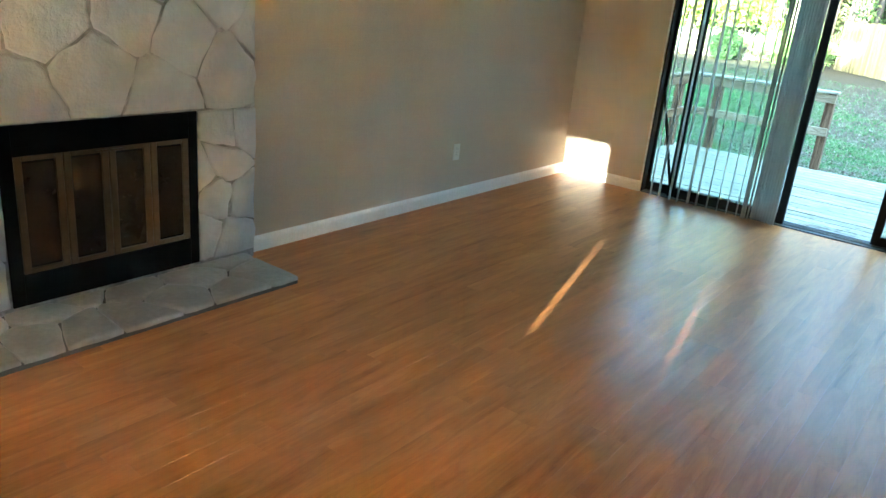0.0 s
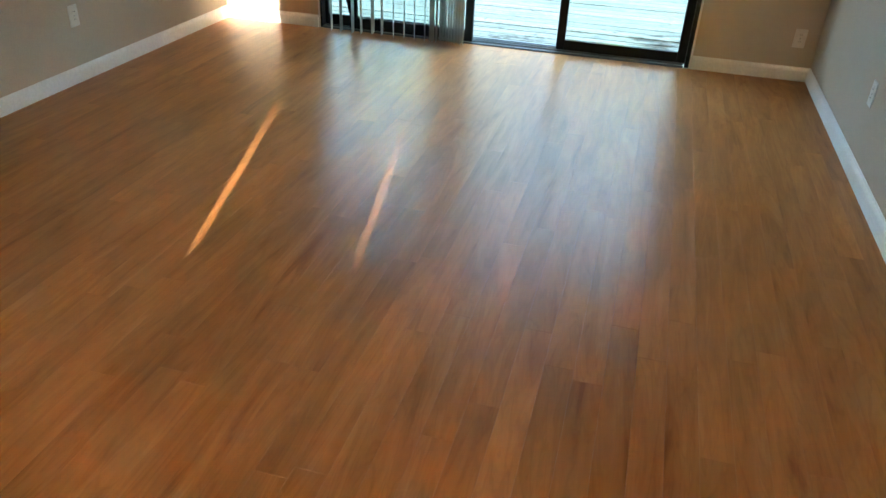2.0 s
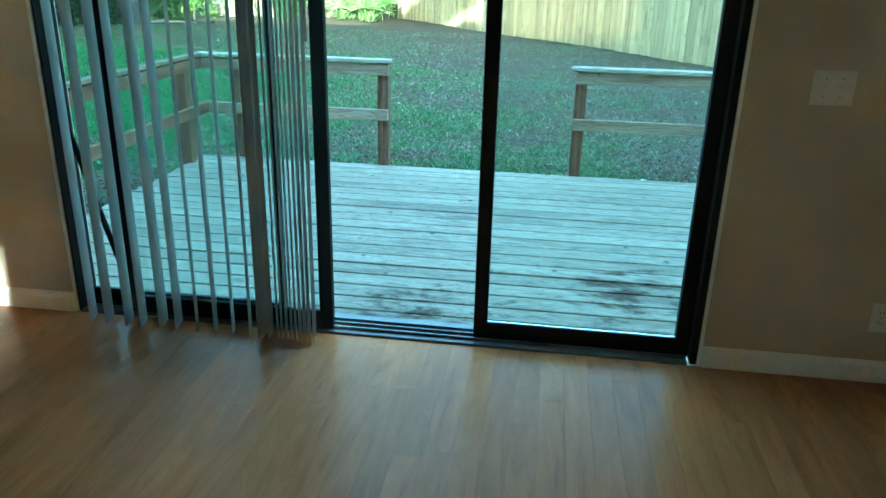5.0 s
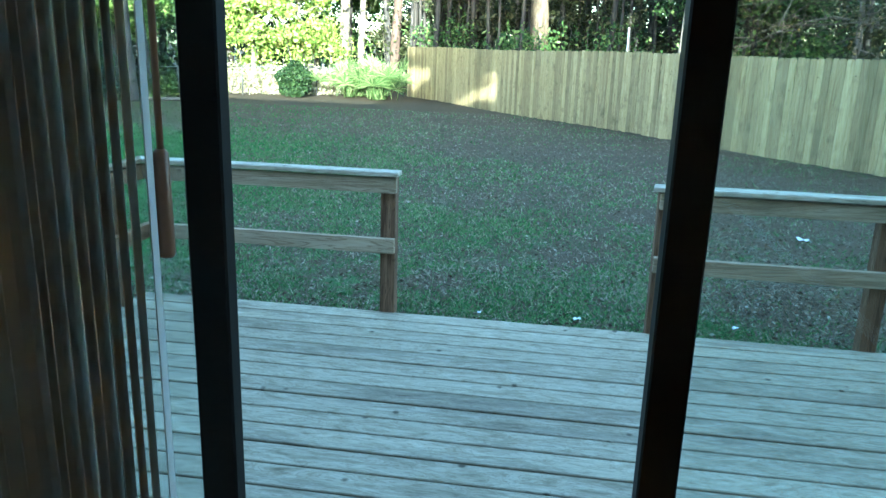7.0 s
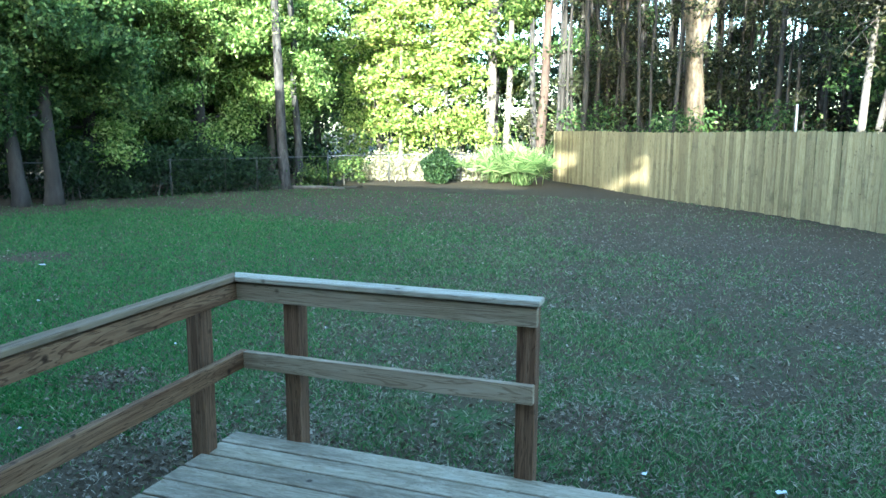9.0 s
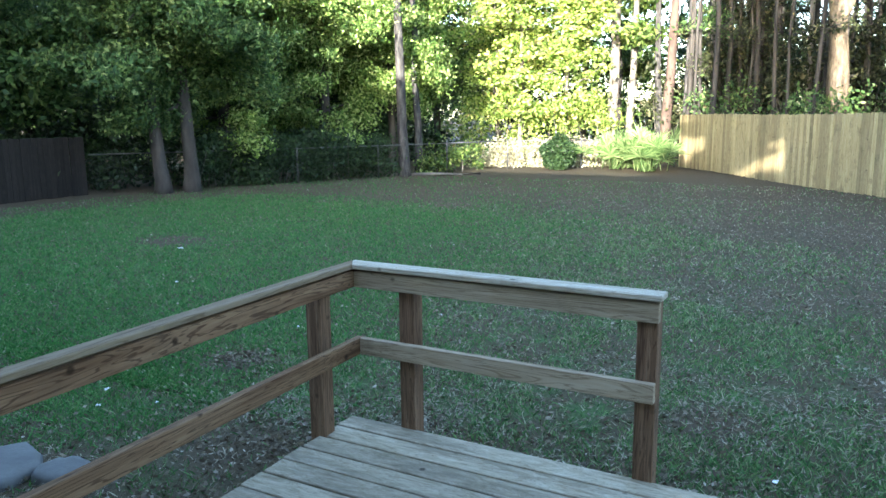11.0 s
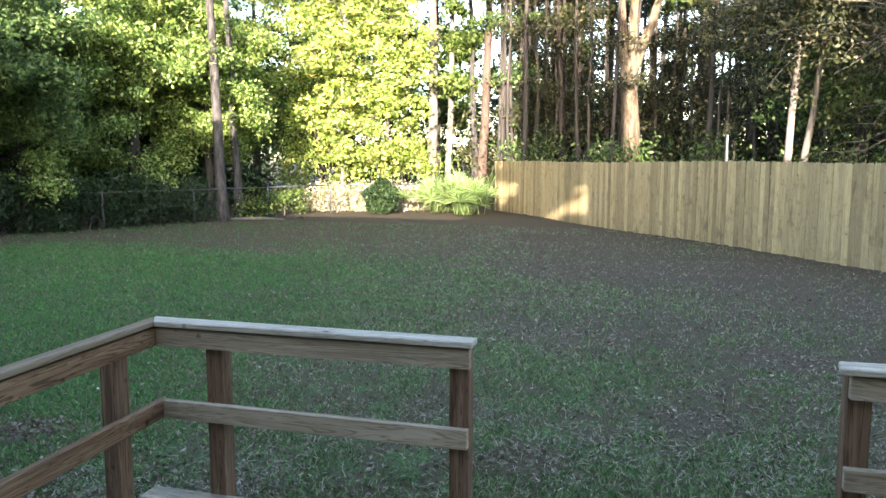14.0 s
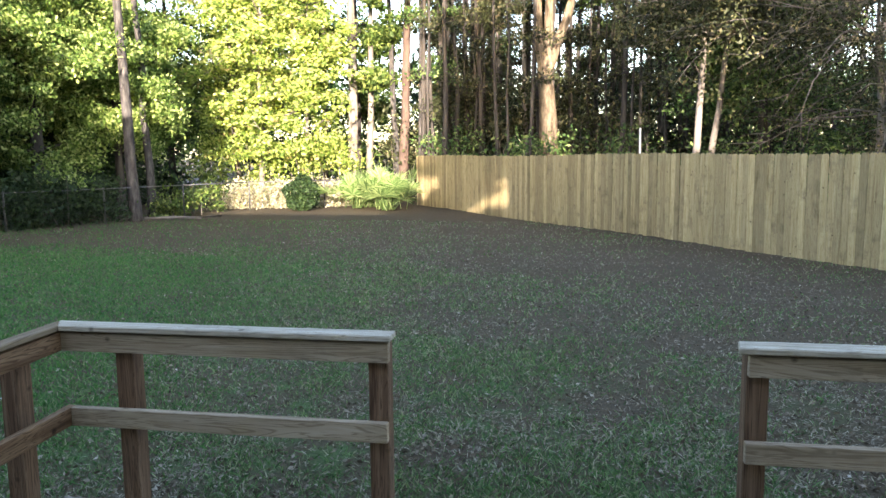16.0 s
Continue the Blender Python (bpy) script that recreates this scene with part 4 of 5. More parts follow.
def thicket(name, boxes, per, size, leaf, label, seed, rad=0.6, cat="shrub", kind="stuff"):
    """A mass of undergrowth: stems and leaf clumps scattered through the given stretches."""
    nr = np.random.default_rng(seed)
    root = tagged(empty(name, 0, 0, GZ), label, cat, kind=kind)
    bm = bmesh.new()
    allp = []
    for x0, y0, x1, y1, width, z0, z1, count in boxes:
        for _ in range(count):
            k, off = nr.uniform(), nr.uniform(-1, 1) * width / 2
            dx, dy = x1 - x0, y1 - y0
            L = math.hypot(dx, dy) + 1e-6
            cx, cy = x0 + dx * k - dy / L * off, y0 + dy * k + dx / L * off
            cz = z0 + (z1 - z0) * nr.uniform() ** 1.1
            rr = rad * nr.uniform(0.5, 1.2)
            m = int(per * nr.uniform(0.5, 1.3))
            allp.append(np.array([cx, cy, cz]) + nr.normal(size=(m, 3)) * np.array([rr, rr, rr * 0.75]) * 0.6)
            if nr.uniform() < 0.35:
                tube(bm, [(cx, cy, 0), (cx + nr.normal() * 0.1, cy + nr.normal() * 0.1, cz * 0.5), (cx + nr.normal() * 0.25, cy + nr.normal() * 0.25, cz + 0.3)], [0.022, 0.015, 0.006], 4)
    p = np.concatenate(allp)
    p[:, 2] = np.where(p[:, 2] < 0.04, 0.04 + np.abs(p[:, 2]) * 0.3, p[:, 2])
    quads("foliage", leaf_cards(nr, p, size), leaf, root, kind="stuff")
    if len(bm.verts):
        tagged(part("stem_mass", bm, M_TWIG, root), kind="stuff")
    else:
        bm.free()
    return root


OAK = "broad live oak with dense green leaves"
PINE = "tall slender pine with a bare grey-brown trunk"
# oaks at the far side of the lawn; the sunny leaf paints some as sunlit
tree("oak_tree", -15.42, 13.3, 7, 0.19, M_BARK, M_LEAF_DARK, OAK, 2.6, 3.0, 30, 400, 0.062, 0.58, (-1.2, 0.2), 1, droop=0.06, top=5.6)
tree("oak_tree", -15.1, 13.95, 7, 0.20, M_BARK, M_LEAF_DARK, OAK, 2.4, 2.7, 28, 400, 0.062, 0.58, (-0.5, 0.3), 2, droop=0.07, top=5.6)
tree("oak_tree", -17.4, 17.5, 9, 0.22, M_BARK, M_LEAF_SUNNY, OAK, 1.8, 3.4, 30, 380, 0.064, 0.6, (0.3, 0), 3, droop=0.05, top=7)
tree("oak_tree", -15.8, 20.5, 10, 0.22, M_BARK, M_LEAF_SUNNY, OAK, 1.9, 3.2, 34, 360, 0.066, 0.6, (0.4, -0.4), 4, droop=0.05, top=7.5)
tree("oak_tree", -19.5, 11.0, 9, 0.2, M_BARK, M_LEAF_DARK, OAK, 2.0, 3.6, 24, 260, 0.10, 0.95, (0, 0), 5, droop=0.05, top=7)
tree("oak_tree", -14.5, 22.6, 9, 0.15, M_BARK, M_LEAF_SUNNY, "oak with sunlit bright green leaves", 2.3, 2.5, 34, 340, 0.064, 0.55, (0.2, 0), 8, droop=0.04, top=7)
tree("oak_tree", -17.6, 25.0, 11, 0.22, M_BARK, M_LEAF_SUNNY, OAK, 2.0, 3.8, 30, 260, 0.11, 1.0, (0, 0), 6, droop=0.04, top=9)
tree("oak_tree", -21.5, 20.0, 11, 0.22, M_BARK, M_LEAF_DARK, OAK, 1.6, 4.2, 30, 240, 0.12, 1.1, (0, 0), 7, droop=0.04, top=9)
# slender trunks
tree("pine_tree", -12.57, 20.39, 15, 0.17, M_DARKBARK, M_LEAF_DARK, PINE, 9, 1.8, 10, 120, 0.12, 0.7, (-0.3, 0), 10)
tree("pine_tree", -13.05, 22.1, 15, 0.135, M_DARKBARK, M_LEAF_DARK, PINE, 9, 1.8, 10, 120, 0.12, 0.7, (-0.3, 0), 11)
tree("pine_tree", -9.0, 31.0, 17, 0.24, M_SUNPALEBARK, M_LEAF_MID, "tall pine with a sunlit pale trunk", 9, 2.2, 12, 140, 0.13, 0.8, (0.15, 0), 12)
tree("pine_tree", -8.3, 31.2, 15, 0.16, M_SUNPALEBARK, M_LEAF_MID, "slim tree with vines and pale sunlit bark", 4, 1.4, 14, 90, 0.11, 0.5, (0.25, 0), 13)
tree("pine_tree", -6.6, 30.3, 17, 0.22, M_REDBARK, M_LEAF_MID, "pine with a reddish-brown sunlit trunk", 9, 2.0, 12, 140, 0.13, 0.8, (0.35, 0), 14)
tree("pine_tree", -10.9, 33.0, 15, 0.14, M_SUNPALEBARK, M_LEAF_LIME, "slim pale trunk among lime leaves", 7, 1.8, 12, 140, 0.13, 0.8, (0.1, 0), 15)
# sunlit lime-green trees
LIME = "young tree with sunlit lime-green leaves"
tree("maple_tree", -12.0, 28.4, 9.5, 0.12, M_SUNPALEBARK, M_LEAF_LIME, LIME, 1.9, 2.7, 44, 52, 0.092, 0.44, (0.2, 0), 20, droop=0.0, top=8.5, flat=0.5)
tree("maple_tree", -10.5, 29.4, 9.0, 0.11, M_SUNPALEBARK, M_LEAF_LIME, LIME, 2.0, 2.3, 38, 50, 0.092, 0.42, (0.3, 0), 21, droop=0.0, top=8.5, flat=0.5)
tree("maple_tree", -13.6, 29.5, 10, 0.12, M_SUNPALEBARK, M_LEAF_LIME, LIME, 2.0, 2.7, 42, 52, 0.092, 0.44, (0, 0), 22, droop=0.0, top=9, flat=0.5)
BACK = "leafy tree in the woods behind the lime-leaved trees"
tree("oak_tree", -17.6, 31.5, 12, 0.18, M_BARK, M_LEAF_MID, BACK, 2.5, 3.2, 40, 130, 0.085, 0.7, (0, 0), 23, droop=0.02, top=11)
tree("oak_tree", -14.6, 34.5, 12, 0.16, M_BARK, M_LEAF_SUNNY, BACK, 3.0, 3.0, 36, 120, 0.085, 0.7, (0, 0), 24, droop=0.02, top=11)
tree("oak_tree", -10.2, 36.0, 12, 0.16, M_BARK, M_LEAF_MID, BACK, 3.5, 2.8, 30, 100, 0.085, 0.65, (0, 0), 25, droop=0.02, top=11)
# forked oak and woods beyond the new fence
tree("oak_tree", -0.62, 30.2, 12, 0.36, M_OAKBARK, M_LEAF_MID, "large forked oak with sunlit tan bark", 7.5, 3.0, 14, 120, 0.13, 0.8, (-0.25, 0), 30, fork=5.5)
tree("oak_tree", 3.95, 24.5, 10, 0.135, M_SUNPALEBARK, M_LEAF_BROWN, "leaning oak trunk beyond the fence, sunshine put into its pale bark", 5.0, 3.6, 20, 60, 0.08, 0.75, (0.4, 0), 31, droop=0.08, top=8)
tree("oak_tree", 4.45, 24.7, 10, 0.125, M_SUNPALEBARK, M_LEAF_BROWN, "leaning oak trunk beyond the fence, sunshine put into its pale bark", 5.0, 3.8, 20, 60, 0.08, 0.75, (0.75, 0), 32, droop=0.08, top=8)
tree("oak_tree", 8.6, 22.5, 9, 0.11, M_TWIG, M_LEAF_BROWN, "oak with drooping grey mossy twigs", 3.0, 4.4, 90, 40, 0.05, 0.7, (-0.5, 0), 33, droop=0.16, top=8)
tree("oak_tree", 6.6, 27.5, 10, 0.2, M_BARK, M_LEAF_DARK, OAK, 3.0, 3.8, 26, 110, 0.09, 0.95, (0, 0), 34, droop=0.08, top=8.5)
tree("oak_tree", 12.0, 20.0, 9, 0.2, M_BARK, M_LEAF_DARK, OAK, 2.2, 4.2, 26, 130, 0.09, 0.95, (0, 0), 35, droop=0.1, top=8)
# unseen oak added behind the house, whose leaves break up the low sun
tree("oak_tree", 2.9, -10.5, 9.5, 0.2, M_BARK, M_LEAF_DARK, "unseen oak added behind the house to dapple the sun", 5.6, 2.4, 24, 62, 0.10, 0.42, (-0.3, 0), 40, droop=0.0, top=9)
rt = random.Random(77)
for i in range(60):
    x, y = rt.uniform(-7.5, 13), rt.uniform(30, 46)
    # some trunks take the pale bark: sunshine by colour, the rest shaded
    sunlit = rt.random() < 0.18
    tree("pine_tree", x, y, rt.uniform(13, 17), rt.uniform(0.08, 0.19), M_SUNPALEBARK if sunlit else M_DARKBARK, rt.choice((M_LEAF_DARK, M_LEAF_BROWN, M_LEAF_BROWN)),
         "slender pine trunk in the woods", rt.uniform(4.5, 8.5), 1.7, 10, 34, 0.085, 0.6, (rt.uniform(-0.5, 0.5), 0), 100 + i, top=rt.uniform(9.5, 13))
for i in range(60):
    tree("pine_tree", rt.uniform(-6.0, 10), rt.uniform(29.0, 38.0), rt.uniform(13, 16), rt.uniform(0.05, 0.13), M_BARK, M_LEAF_BROWN, "slender dark pine trunk in the woods", 3.5, 1.3, 8, 16, 0.07, 0.45,
         (rt.uniform(-0.35, 0.35), 0), 200 + i, top=11)

# undergrowth; its darkest leaves carry the shade of the woods
thicket("hedge", [(-15.9, 14.7, -13.2, 20.2, 1.1, 0.2, 1.25, 130)], 170, 0.065, M_LEAF_SHRUB, "overgrown hedge along the chain-link fence, leaves darkened as shade", 50, 0.42)
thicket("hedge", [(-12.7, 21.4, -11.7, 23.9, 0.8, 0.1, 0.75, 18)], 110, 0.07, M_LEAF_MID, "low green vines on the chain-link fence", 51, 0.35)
thicket("undergrowth", [(-20.5, 8.0, -17.3, 15.5, 1.6, 0.2, 2.4, 90)], 140, 0.09, M_LEAF_SHRUB, "shrubs behind the old fence, leaves darkened as shade", 49, 0.7)
thicket("undergrowth", [(-24, 17, -16, 28, 3.0, 0.2, 3.0, 150)], 150, 0.12, M_LEAF_SHRUB, "woodland undergrowth, leaves darkened as shade", 52, 0.85)
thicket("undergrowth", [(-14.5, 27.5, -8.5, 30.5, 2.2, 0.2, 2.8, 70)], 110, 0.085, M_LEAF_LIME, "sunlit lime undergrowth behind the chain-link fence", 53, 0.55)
# low thicket added where the ground behind the fence is sunlit
thicket("sunlit_brush", [(-12.4, 25.4, -6.8, 28.0, 1.4, 0.0, 0.8, 150)], 130, 0.05, M_SUNBRUSH, "pale brush added for the sunlit ground behind the chain-link fence", 64, 0.4)
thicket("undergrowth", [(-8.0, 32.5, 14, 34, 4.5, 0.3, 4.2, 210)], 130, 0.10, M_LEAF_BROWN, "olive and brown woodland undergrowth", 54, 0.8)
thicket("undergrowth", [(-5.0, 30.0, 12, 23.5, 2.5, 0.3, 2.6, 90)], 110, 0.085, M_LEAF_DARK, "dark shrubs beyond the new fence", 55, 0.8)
thicket("far_woods", [(-34, 46, 24, 54, 6, 0.5, 7.5, 330)], 110, 0.22, M_LEAF_SHRUB, "distant woods with shade put into the leaf colour", 56, 1.5, "woods")
thicket("woodland_edge", [(-7.5, 38.5, 15, 38.5, 4.0, 0.3, 5.6, 230)], 120, 0.13, M_LEAF_SHRUB, "tangled woodland behind the new fence, leaves darkened as shade", 59, 0.9, "woods")
thicket("far_woods", [(-38, 14, -28, 44, 5, 0.5, 8.5, 240)], 110, 0.24, M_LEAF_SHRUB, "distant woods with shade put into the leaf colour", 57, 1.5, "woods")
thicket("far_woods", [(15, 14, 24, 46, 5, 0.5, 8.5, 220)], 110, 0.24, M_LEAF_SHRUB, "distant woods with shade put into the leaf colour", 58, 1.5, "woods")


thicket("far_woods", [(-24, 33, -9, 39, 4, 0.5, 9.5, 110)], 110, 0.13, M_LEAF_SUNNY, "distant green woods behind the lime-leaved trees", 65, 1.2, "woods")


# ---- shrubs ----
def round_shrub(x, y, r, h, leaf, label, seed):
    nr = np.random.default_rng(seed)
    root = tagged(empty("shrub", x, y, GZ), label, "shrub")
    bm = bmesh.new()
    for k in range(9):
        a = k * 0.7
        tube(bm, [(0.05 * math.cos(a), 0.05 * math.sin(a), 0), (r * 0.4 * math.cos(a), r * 0.4 * math.sin(a), h * 0.5), (r * 0.7 * math.cos(a), r * 0.7 * math.sin(a), h * 0.75)], [0.02, 0.014, 0.006], 5)
    tagged(part("stem_mass", bm, M_TWIG, root), kind="stuff")
    d = nr.normal(size=(5200, 3))
    d /= np.linalg.norm(d, axis=1)[:, None]
    lump = 1 + 0.16 * np.sin(d[:, 0] * 5 + 1) * np.cos(d[:, 1] * 4) + 0.1 * np.sin(d[:, 2] * 7)
    p = d * (nr.uniform(0.55, 1.0, (5200, 1)) ** 0.5) * lump[:, None] * np.array([r, r, h / 2])
    p[:, 2] += h / 2
    p[:, 2] = np.maximum(p[:, 2], 0.05)
    quads("foliage", leaf_cards(nr, p, 0.055), leaf, root)
    return root


round_shrub(-8.95, 24.7, 0.62, 1.2, M_LEAF_SHRUB, "rounded dark green shrub", 60)


def palmetto(x, y, h, n, seed, label):
    """A clump of fan fronds: each one a stalk with a hand of narrow blades."""
    rng = random.Random(seed)
    root = tagged(empty("palmetto_bush", x, y, GZ), label, "shrub", "palmetto bushes")
    bm = bmesh.new()
    blades = []
    for _ in range(n):
        az, el = rng.uniform(0, math.tau), rng.uniform(0.6, 1.5)
        d = Vector((math.cos(az) * math.cos(el), math.sin(az) * math.cos(el), math.sin(el)))
        base = Vector((rng.gauss(0, 0.25), rng.gauss(0, 0.25), 0.05))
        ln = h * rng.uniform(0.3, 0.62)
        tip = base + d * ln
        tube(bm, [base, base + d * ln * 0.6 + Vector((0, 0, 0.03)), tip], [0.012, 0.009, 0.006], 4)
        side = d.cross(Vector((0, 0, 1))).normalized()
        up = side.cross(d).normalized()
        for k in range(20):
            a = (k / 19 - 0.5) * 3.6
            out = (d * math.cos(a) + side * math.sin(a) + up * rng.uniform(-0.1, 0.15)).normalized()
            w = out.cross(up).normalized() * 0.026
            L = h * rng.uniform(0.26, 0.40)
            mid, end = tip + out * L * 0.55, tip + out * L + Vector((0, 0, -0.10 * L))
            blades.append([tip - w * 0.3, mid - w, end, mid + w])
    tagged(part("stalk_mass", bm, M_PALM, root), kind="stuff")
    quads("frond_mass", np.array([[list(v) for v in b] for b in blades]), M_PALM, root, kind="stuff")
    return root


palmetto(-5.95, 24.8, 1.75, 62, 61, "broad sunlit palmetto bush with fan fronds")
palmetto(-7.3, 25.6, 1.55, 36, 62, "sunlit palmetto bush behind the dark shrub")
palmetto(-6.9, 26.0, 1.5, 30, 63, "sunlit palmetto bush behind the dark shrub")

# ---- small things on the lawn ----
pole = tagged(part("marker_pole", tube(bmesh.new(), [(2.35, 25, GZ), (2.35, 25, 2.35)], [0.035, 0.03], 8), M_PVC), "thin white pole beyond the fence", "pole")
rg = random.Random(5)
for k, (x, y, s) in enumerate(((-0.17, 3.94, 0.035), (0.50, 3.97, 0.045), (2.8, 6.82, 0.12), (1.55, 4.04, 0.05), (-8.3, 7.47, 0.07), (-6.57, 5.86, 0.05), (-4.3, 3.25, 0.032), (-4.1, 3.03, 0.028), (-3.8, 3.24, 0.022), (-4.14, 5.06, 0.03))):
    bm = bmesh.new()
    bmesh.ops.create_grid(bm, x_segments=3, y_segments=2, size=s * 0.55)
    for v in bm.verts:
        v.co.z = rg.uniform(0.004, 0.3) * s + 0.01
        v.co.y *= 0.6
    bmesh.ops.solidify(bm, geom=bm.faces[:], thickness=0.003)
    ob = part("litter_scrap", bm, M_SCRAP)
    ob.matrix_basis = pose(x, y, GZ + 0.012, 0, 0, rg.uniform(0, 180))
    tagged(ob, "crumpled white scrap lying on the grass", "litter", "litter scraps")
for k, (x, y, s) in enumerate(((-3.78, 2.2, 0.27), (-3.47, 2.33, 0.17), (-4.1, 1.7, 0.25), (-3.3, 1.7, 0.16))):
    poly = [Vector((math.cos(a) * s * rg.uniform(0.7, 1.1), math.sin(a) * s * rg.uniform(0.7, 1.1))) for a in [q * math.tau / 7 for q in range(7)]]
    ob = part("paving_stone", slab_stone(poly, 0.0, 0.05, 0.01, rg), M_CONC)
    ob.matrix_basis = pose(x, y, GZ, 0, 0, rg.uniform(0, 90))
    tagged(ob, "broken pale concrete paver lying in the soil", "paver", "broken pavers")
for k, (x0, y0, x1, y1) in enumerate(((-13.0, 20.2, -10.6, 21.9), (-12.4, 20.6, -10.9, 21.2))):
    tagged(part("fallen_branch", tube(bmesh.new(), [(x0, y0, GZ + 0.04), ((x0 + x1) / 2, (y0 + y1) / 2 + 0.15, GZ + 0.05), (x1, y1, GZ + 0.035)], [0.05, 0.045, 0.03], 8), M_SUNPALEBARK), "long pale fallen branch on the soil", "branch", "fallen branches")

# ---- grass and litter ----
ng = np.random.default_rng(3)


def turf_mask(x, y):
    along = 0.70 * x + 0.55 * y
    far = np.clip((y - 12.2) / 3.2, 0, 1)
    right = 0.82 * np.clip((along - 1.8) / 5.2, 0, 1)
    left = np.clip((-x + 0.25 * y - 15.2) / 2.3, 0, 1)
    gap = np.maximum(np.maximum(-2.25 - x, x - 3.3), 0) + np.maximum(y - 3.27, 0)
    trod = np.clip(1.2 - gap / 0.75, 0, 0.95)
    worn = np.zeros(len(x))
    for bx, by, br in BARE:
        worn = np.maximum(worn, np.clip(1.4 - np.hypot(x - bx, y - by) / br, 0, 0.97))
    return 1 - np.maximum(np.maximum(np.maximum(np.maximum(far, right), left), trod), worn)


def scatter(n, near):
    """Spots on the lawn, denser towards the house."""
    y = 3.42 + (21.0 - 3.42) * ng.uniform(size=n) ** near
    x = ng.uniform(-1, 1, n) * (5.0 + 1.0 * y) - 0.35 * y
    side = ng.uniform(size=n) < 0.12
    x = np.where(side, ng.uniform(-9, -2.45, n), x)
    y = np.where(side, ng.uniform(0.3, 3.6, n), y)
    line = FA.y + (x - FA.x) * (FB.y - FA.y) / (FB.x - FA.x)
    ok = (y < line - 0.15) & (x > -15.8)
    return x[ok], y[ok]


x, y = scatter(720000, 1.55)


def patches(x, y):
    """Soft random patches between 0 and 1, from waves in many directions."""
    r = np.random.default_rng(8)
    v = np.zeros(len(x))
    for k in range(26):
        f, a, ph = 0.9 * 1.13 ** k, r.uniform(0, math.tau), r.uniform(0, math.tau)
        v += np.sin(f * (x * math.cos(a) + y * math.sin(a)) + ph + 1.5 * np.sin(0.7 * f * (y * math.cos(a) - x * math.sin(a)))) / (1.0 + 0.06 * k)
    return np.clip(0.5 + v / 6.5, 0, 1)


clump = patches(x, y) ** 1.4
keep = ng.uniform(size=len(x)) < np.clip(turf_mask(x, y) * 1.5 - 0.15, 0.14, 1.3) * (0.12 + 1.25 * clump + 0.5 * np.clip((-x - 1.5) / 3.5, 0, 1))
x, y = x[keep], y[keep]
n = len(x)
ang, hgt = ng.uniform(0, math.tau, n), ng.uniform(0.015, 0.042, n) * (1 + y * 0.02)
wid = ng.uniform(0.0016, 0.0036, n) * (1 + y * 0.10)
lx, ly = ng.normal(0, 0.7, n) * hgt, ng.normal(0, 0.7, n) * hgt
c, s = np.cos(ang) * wid, np.sin(ang) * wid
z0 = np.full(n, GZ - 0.002)
bl = np.stack([np.stack([x - c, y - s, z0], 1), np.stack([x + c, y + s, z0], 1), np.stack([x + c * 0.6 + lx * 0.5, y + s * 0.6 + ly * 0.5, z0 + hgt * 0.65], 1), np.stack([x + lx, y + ly, z0 + hgt], 1)], axis=1)
lush = ng.uniform(size=n) < np.clip((-x - 1.2 - 0.12 * y) / 3.0, 0, 0.92)
tagged(quads("grass", bl[~lush], M_GRASS), "short patchy green lawn grass", "grass", kind="stuff")
tagged(quads("grass", bl[lush], M_GRASS_LUSH), "lush deep green lawn grass", "grass", kind="stuff")
x, y = scatter(120000, 1.45)
keep = ng.uniform(size=len(x)) < (1.0 - 0.9 * turf_mask(x, y) * (0.35 + 0.65 * patches(x, y))) * np.clip((x + 5.0 + 0.2 * y) / 4.0, 0.2, 1) * (1 - 0.5 * np.clip((0.70 * x + 0.55 * y - 4.0) / 4.0, 0, 1))
x, y = x[keep], y[keep]
for cx, cy, cr, m in ((-3.95, 4.2, 0.22, 500), (-6.8, 13.5, 0.6, 700), (-2.75, 2.2, 0.35, 700), (-3.1, 1.2, 0.5, 900), (-2.6, 3.2, 0.3, 500), (-4.6, 2.4, 0.35, 350), (1.9, 4.6, 0.6, 600)):
    x, y = np.append(x, cx + ng.normal(0, cr, m)), np.append(y, cy + ng.normal(0, cr * 0.6, m))
out = ~((x > -2.25) & (x < 3.3) & (y < 3.3))
x, y = x[out], y[out]
p = np.stack([x, y, GZ + ng.uniform(0.006, 0.03, len(x))], 1)
tagged(quads("leaf_litter", leaf_cards(ng, p, 0.018, 0.85), M_DEADLEAF), "dry brown and pale fallen leaves", "leaves", kind="stuff")

x, y = scatter(230000, 1.6)
gap = np.maximum(np.maximum(-2.25 - x, x - 3.3), 0) + np.maximum(y - 3.27, 0)
keep = ng.uniform(size=len(x)) < (np.clip(0.25 + gap / 1.4, 0, 0.95) - 0.5 * turf_mask(x, y) * patches(x, y)) * np.clip((x + 4.0 + 0.2 * y) / 4.0, 0.06, 1) * (0.15 + 1.9 * patches(x * 1.7 + 40, y * 1.7) ** 2) * (1 - 0.65 * np.clip((0.70 * x + 0.55 * y - 5.0) / 4.0, 0, 1))
x, y = x[keep], y[keep]
out = ~((x > -2.25) & (x < 3.3) & (y < 3.3))
x, y = x[out], y[out]
n = len(x)
ang, ln, wd = ng.uniform(0, math.tau, n), ng.uniform(0.008, 0.022, n) * (1 + y * 0.03), ng.uniform(0.0013, 0.0026, n) * (1 + y * 0.06)
c, s = np.cos(ang), np.sin(ang)
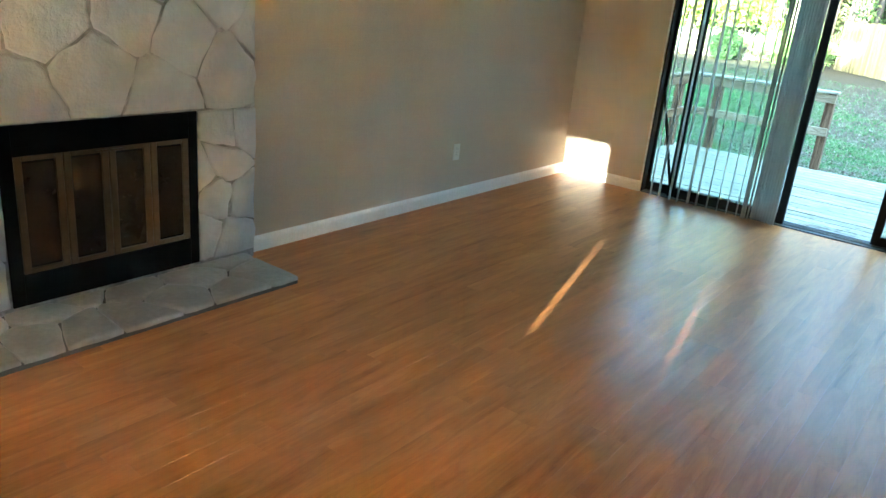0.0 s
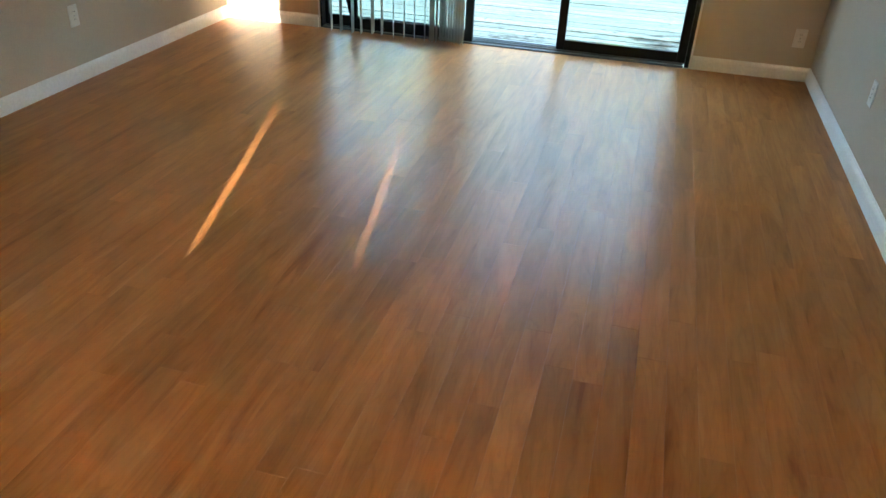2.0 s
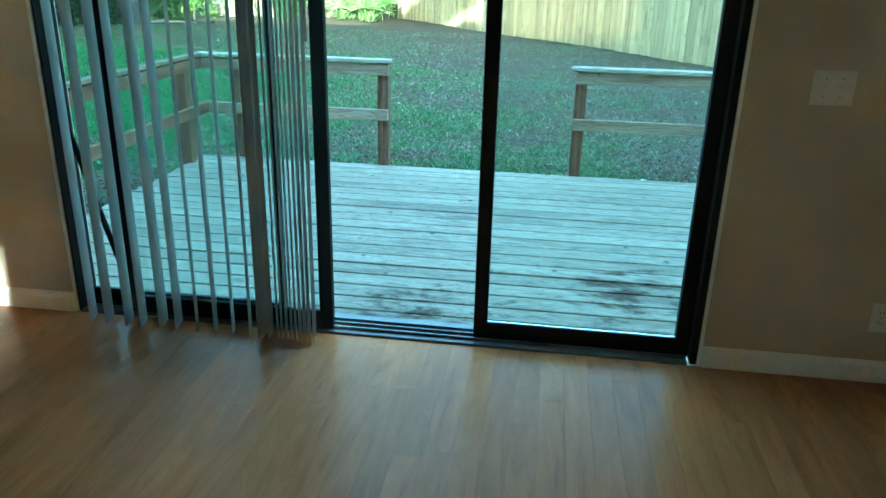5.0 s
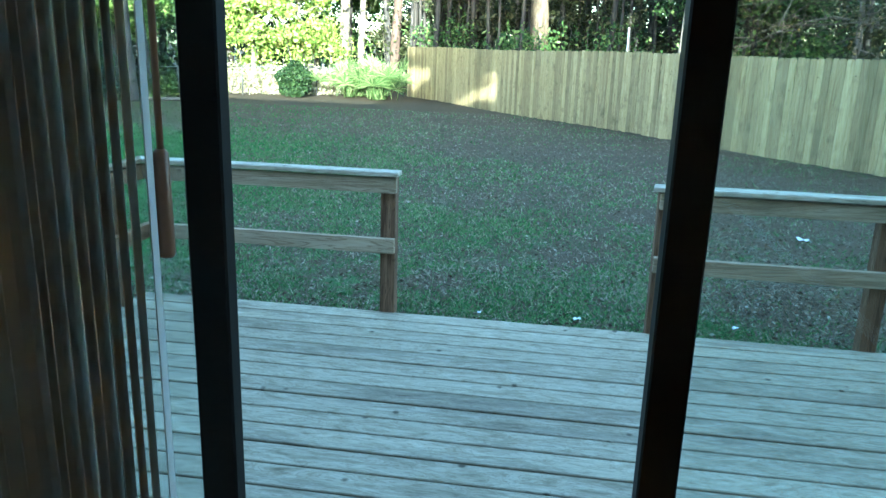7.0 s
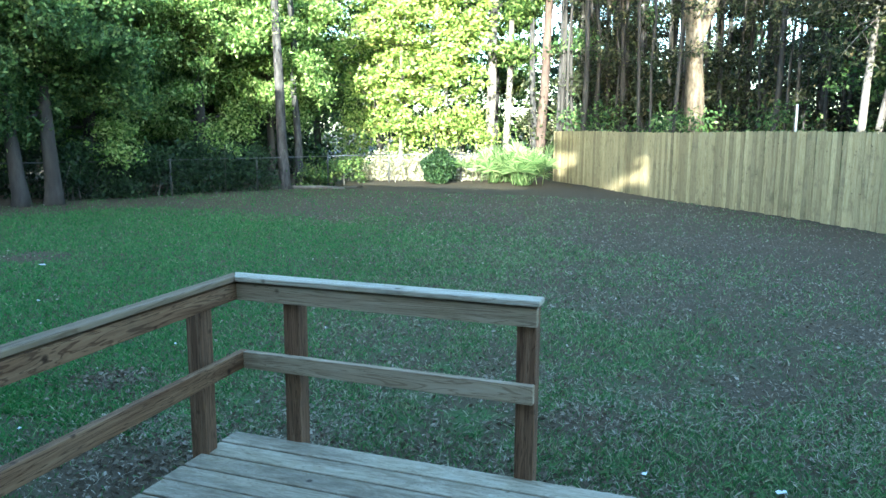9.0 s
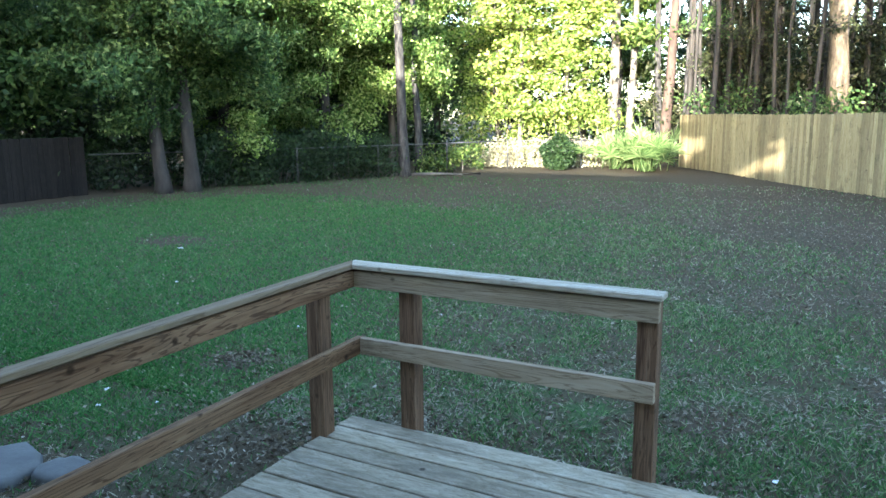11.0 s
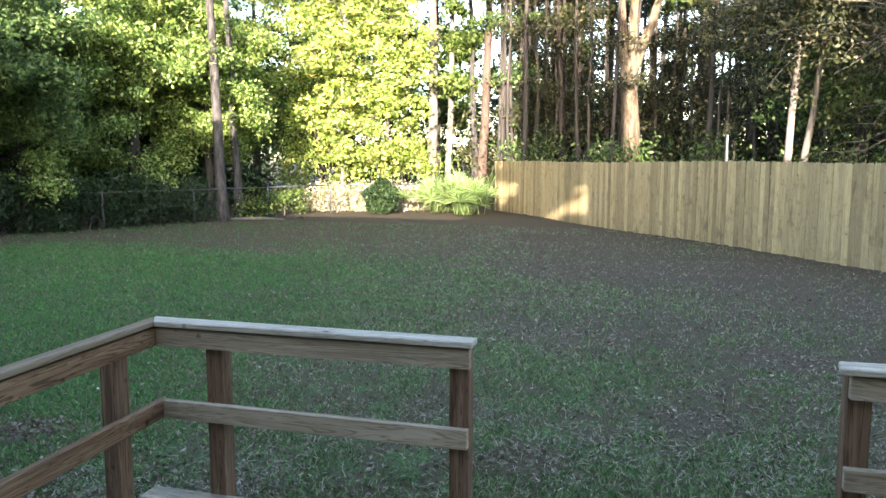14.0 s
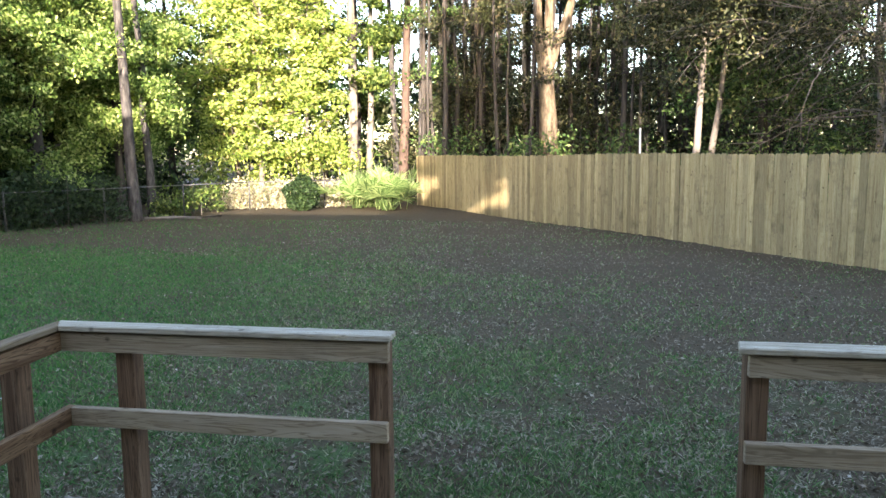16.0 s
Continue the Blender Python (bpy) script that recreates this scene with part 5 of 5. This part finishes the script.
z0, z1 = GZ + ng.uniform(0.004, 0.02, n), GZ + ng.uniform(0.006, 0.03, n)
bl = np.stack([np.stack([x - c * ln - s * wd, y - s * ln + c * wd, z0], 1), np.stack([x - c * ln + s * wd, y - s * ln - c * wd, z0], 1), np.stack([x + c * ln + s * wd, y + s * ln - c * wd, z1], 1), np.stack([x + c * ln - s * wd, y + s * ln + c * wd, z1], 1)], axis=1)
tagged(quads("straw", bl, M_STRAW), "pale dry grass stalks lying on the lawn", "straw", kind="stuff")

# ---- deck boards and floor planks ----
bw, gapw = 0.1365, 0.0125
rows_n = int((DY1 - DY0) / (bw + gapw)) + 1
pitch = (DY1 - DY0) / rows_n
bm = boxed(-0.5, -(pitch - gapw) / 2, -0.032, 0.5, (pitch - gapw) / 2, 0.0)
bmesh.ops.bevel(bm, geom=[e for e in bm.edges if abs(e.verts[0].co.x - e.verts[1].co.x) > 0.5], offset=0.004, segments=1, affect="EDGES")
board = None
for i in range(rows_n):
    y = DY0 + (i + 0.5) * pitch
    a, b = DX0 + rb.uniform(-0.012, 0.012), DX1 + rb.uniform(-0.012, 0.012)
    m = pose((a + b) / 2, y + rb.uniform(-0.002, 0.002), rb.uniform(-0.003, 0.002), rb.uniform(-0.5, 0.5)) @ Matrix.Diagonal((b - a, 1, 1, 1))
    if board is None:
        board = part("board", bm, M_DECK, deck)
        board.matrix_basis = m
    else:
        share("board", board.data, deck, m)
pw, pl = (XR - XL) / 46, 1.05
bm = boxed(-pw / 2 + 0.0002, -0.5, -0.012, pw / 2 - 0.0002, 0.5, 0.0)
plank = None
rp = random.Random(31)
for i in range(46):
    x = XL + (i + 0.5) * pw
    y = YB - rp.uniform(0, pl)
    while y < -0.006:
        a, b = max(y, YB), min(y + pl - 0.0008, -0.006)
        if b - a > 0.02:
            m = pose(x, (a + b) / 2, 0) @ Matrix.Diagonal((1, b - a, 1, 1))
            if plank is None:
                plank = part("plank", bm, M_FLOOR, floor)
                plank.matrix_basis = m
            else:
                share("plank", plank.data, floor, m)
        y += pl
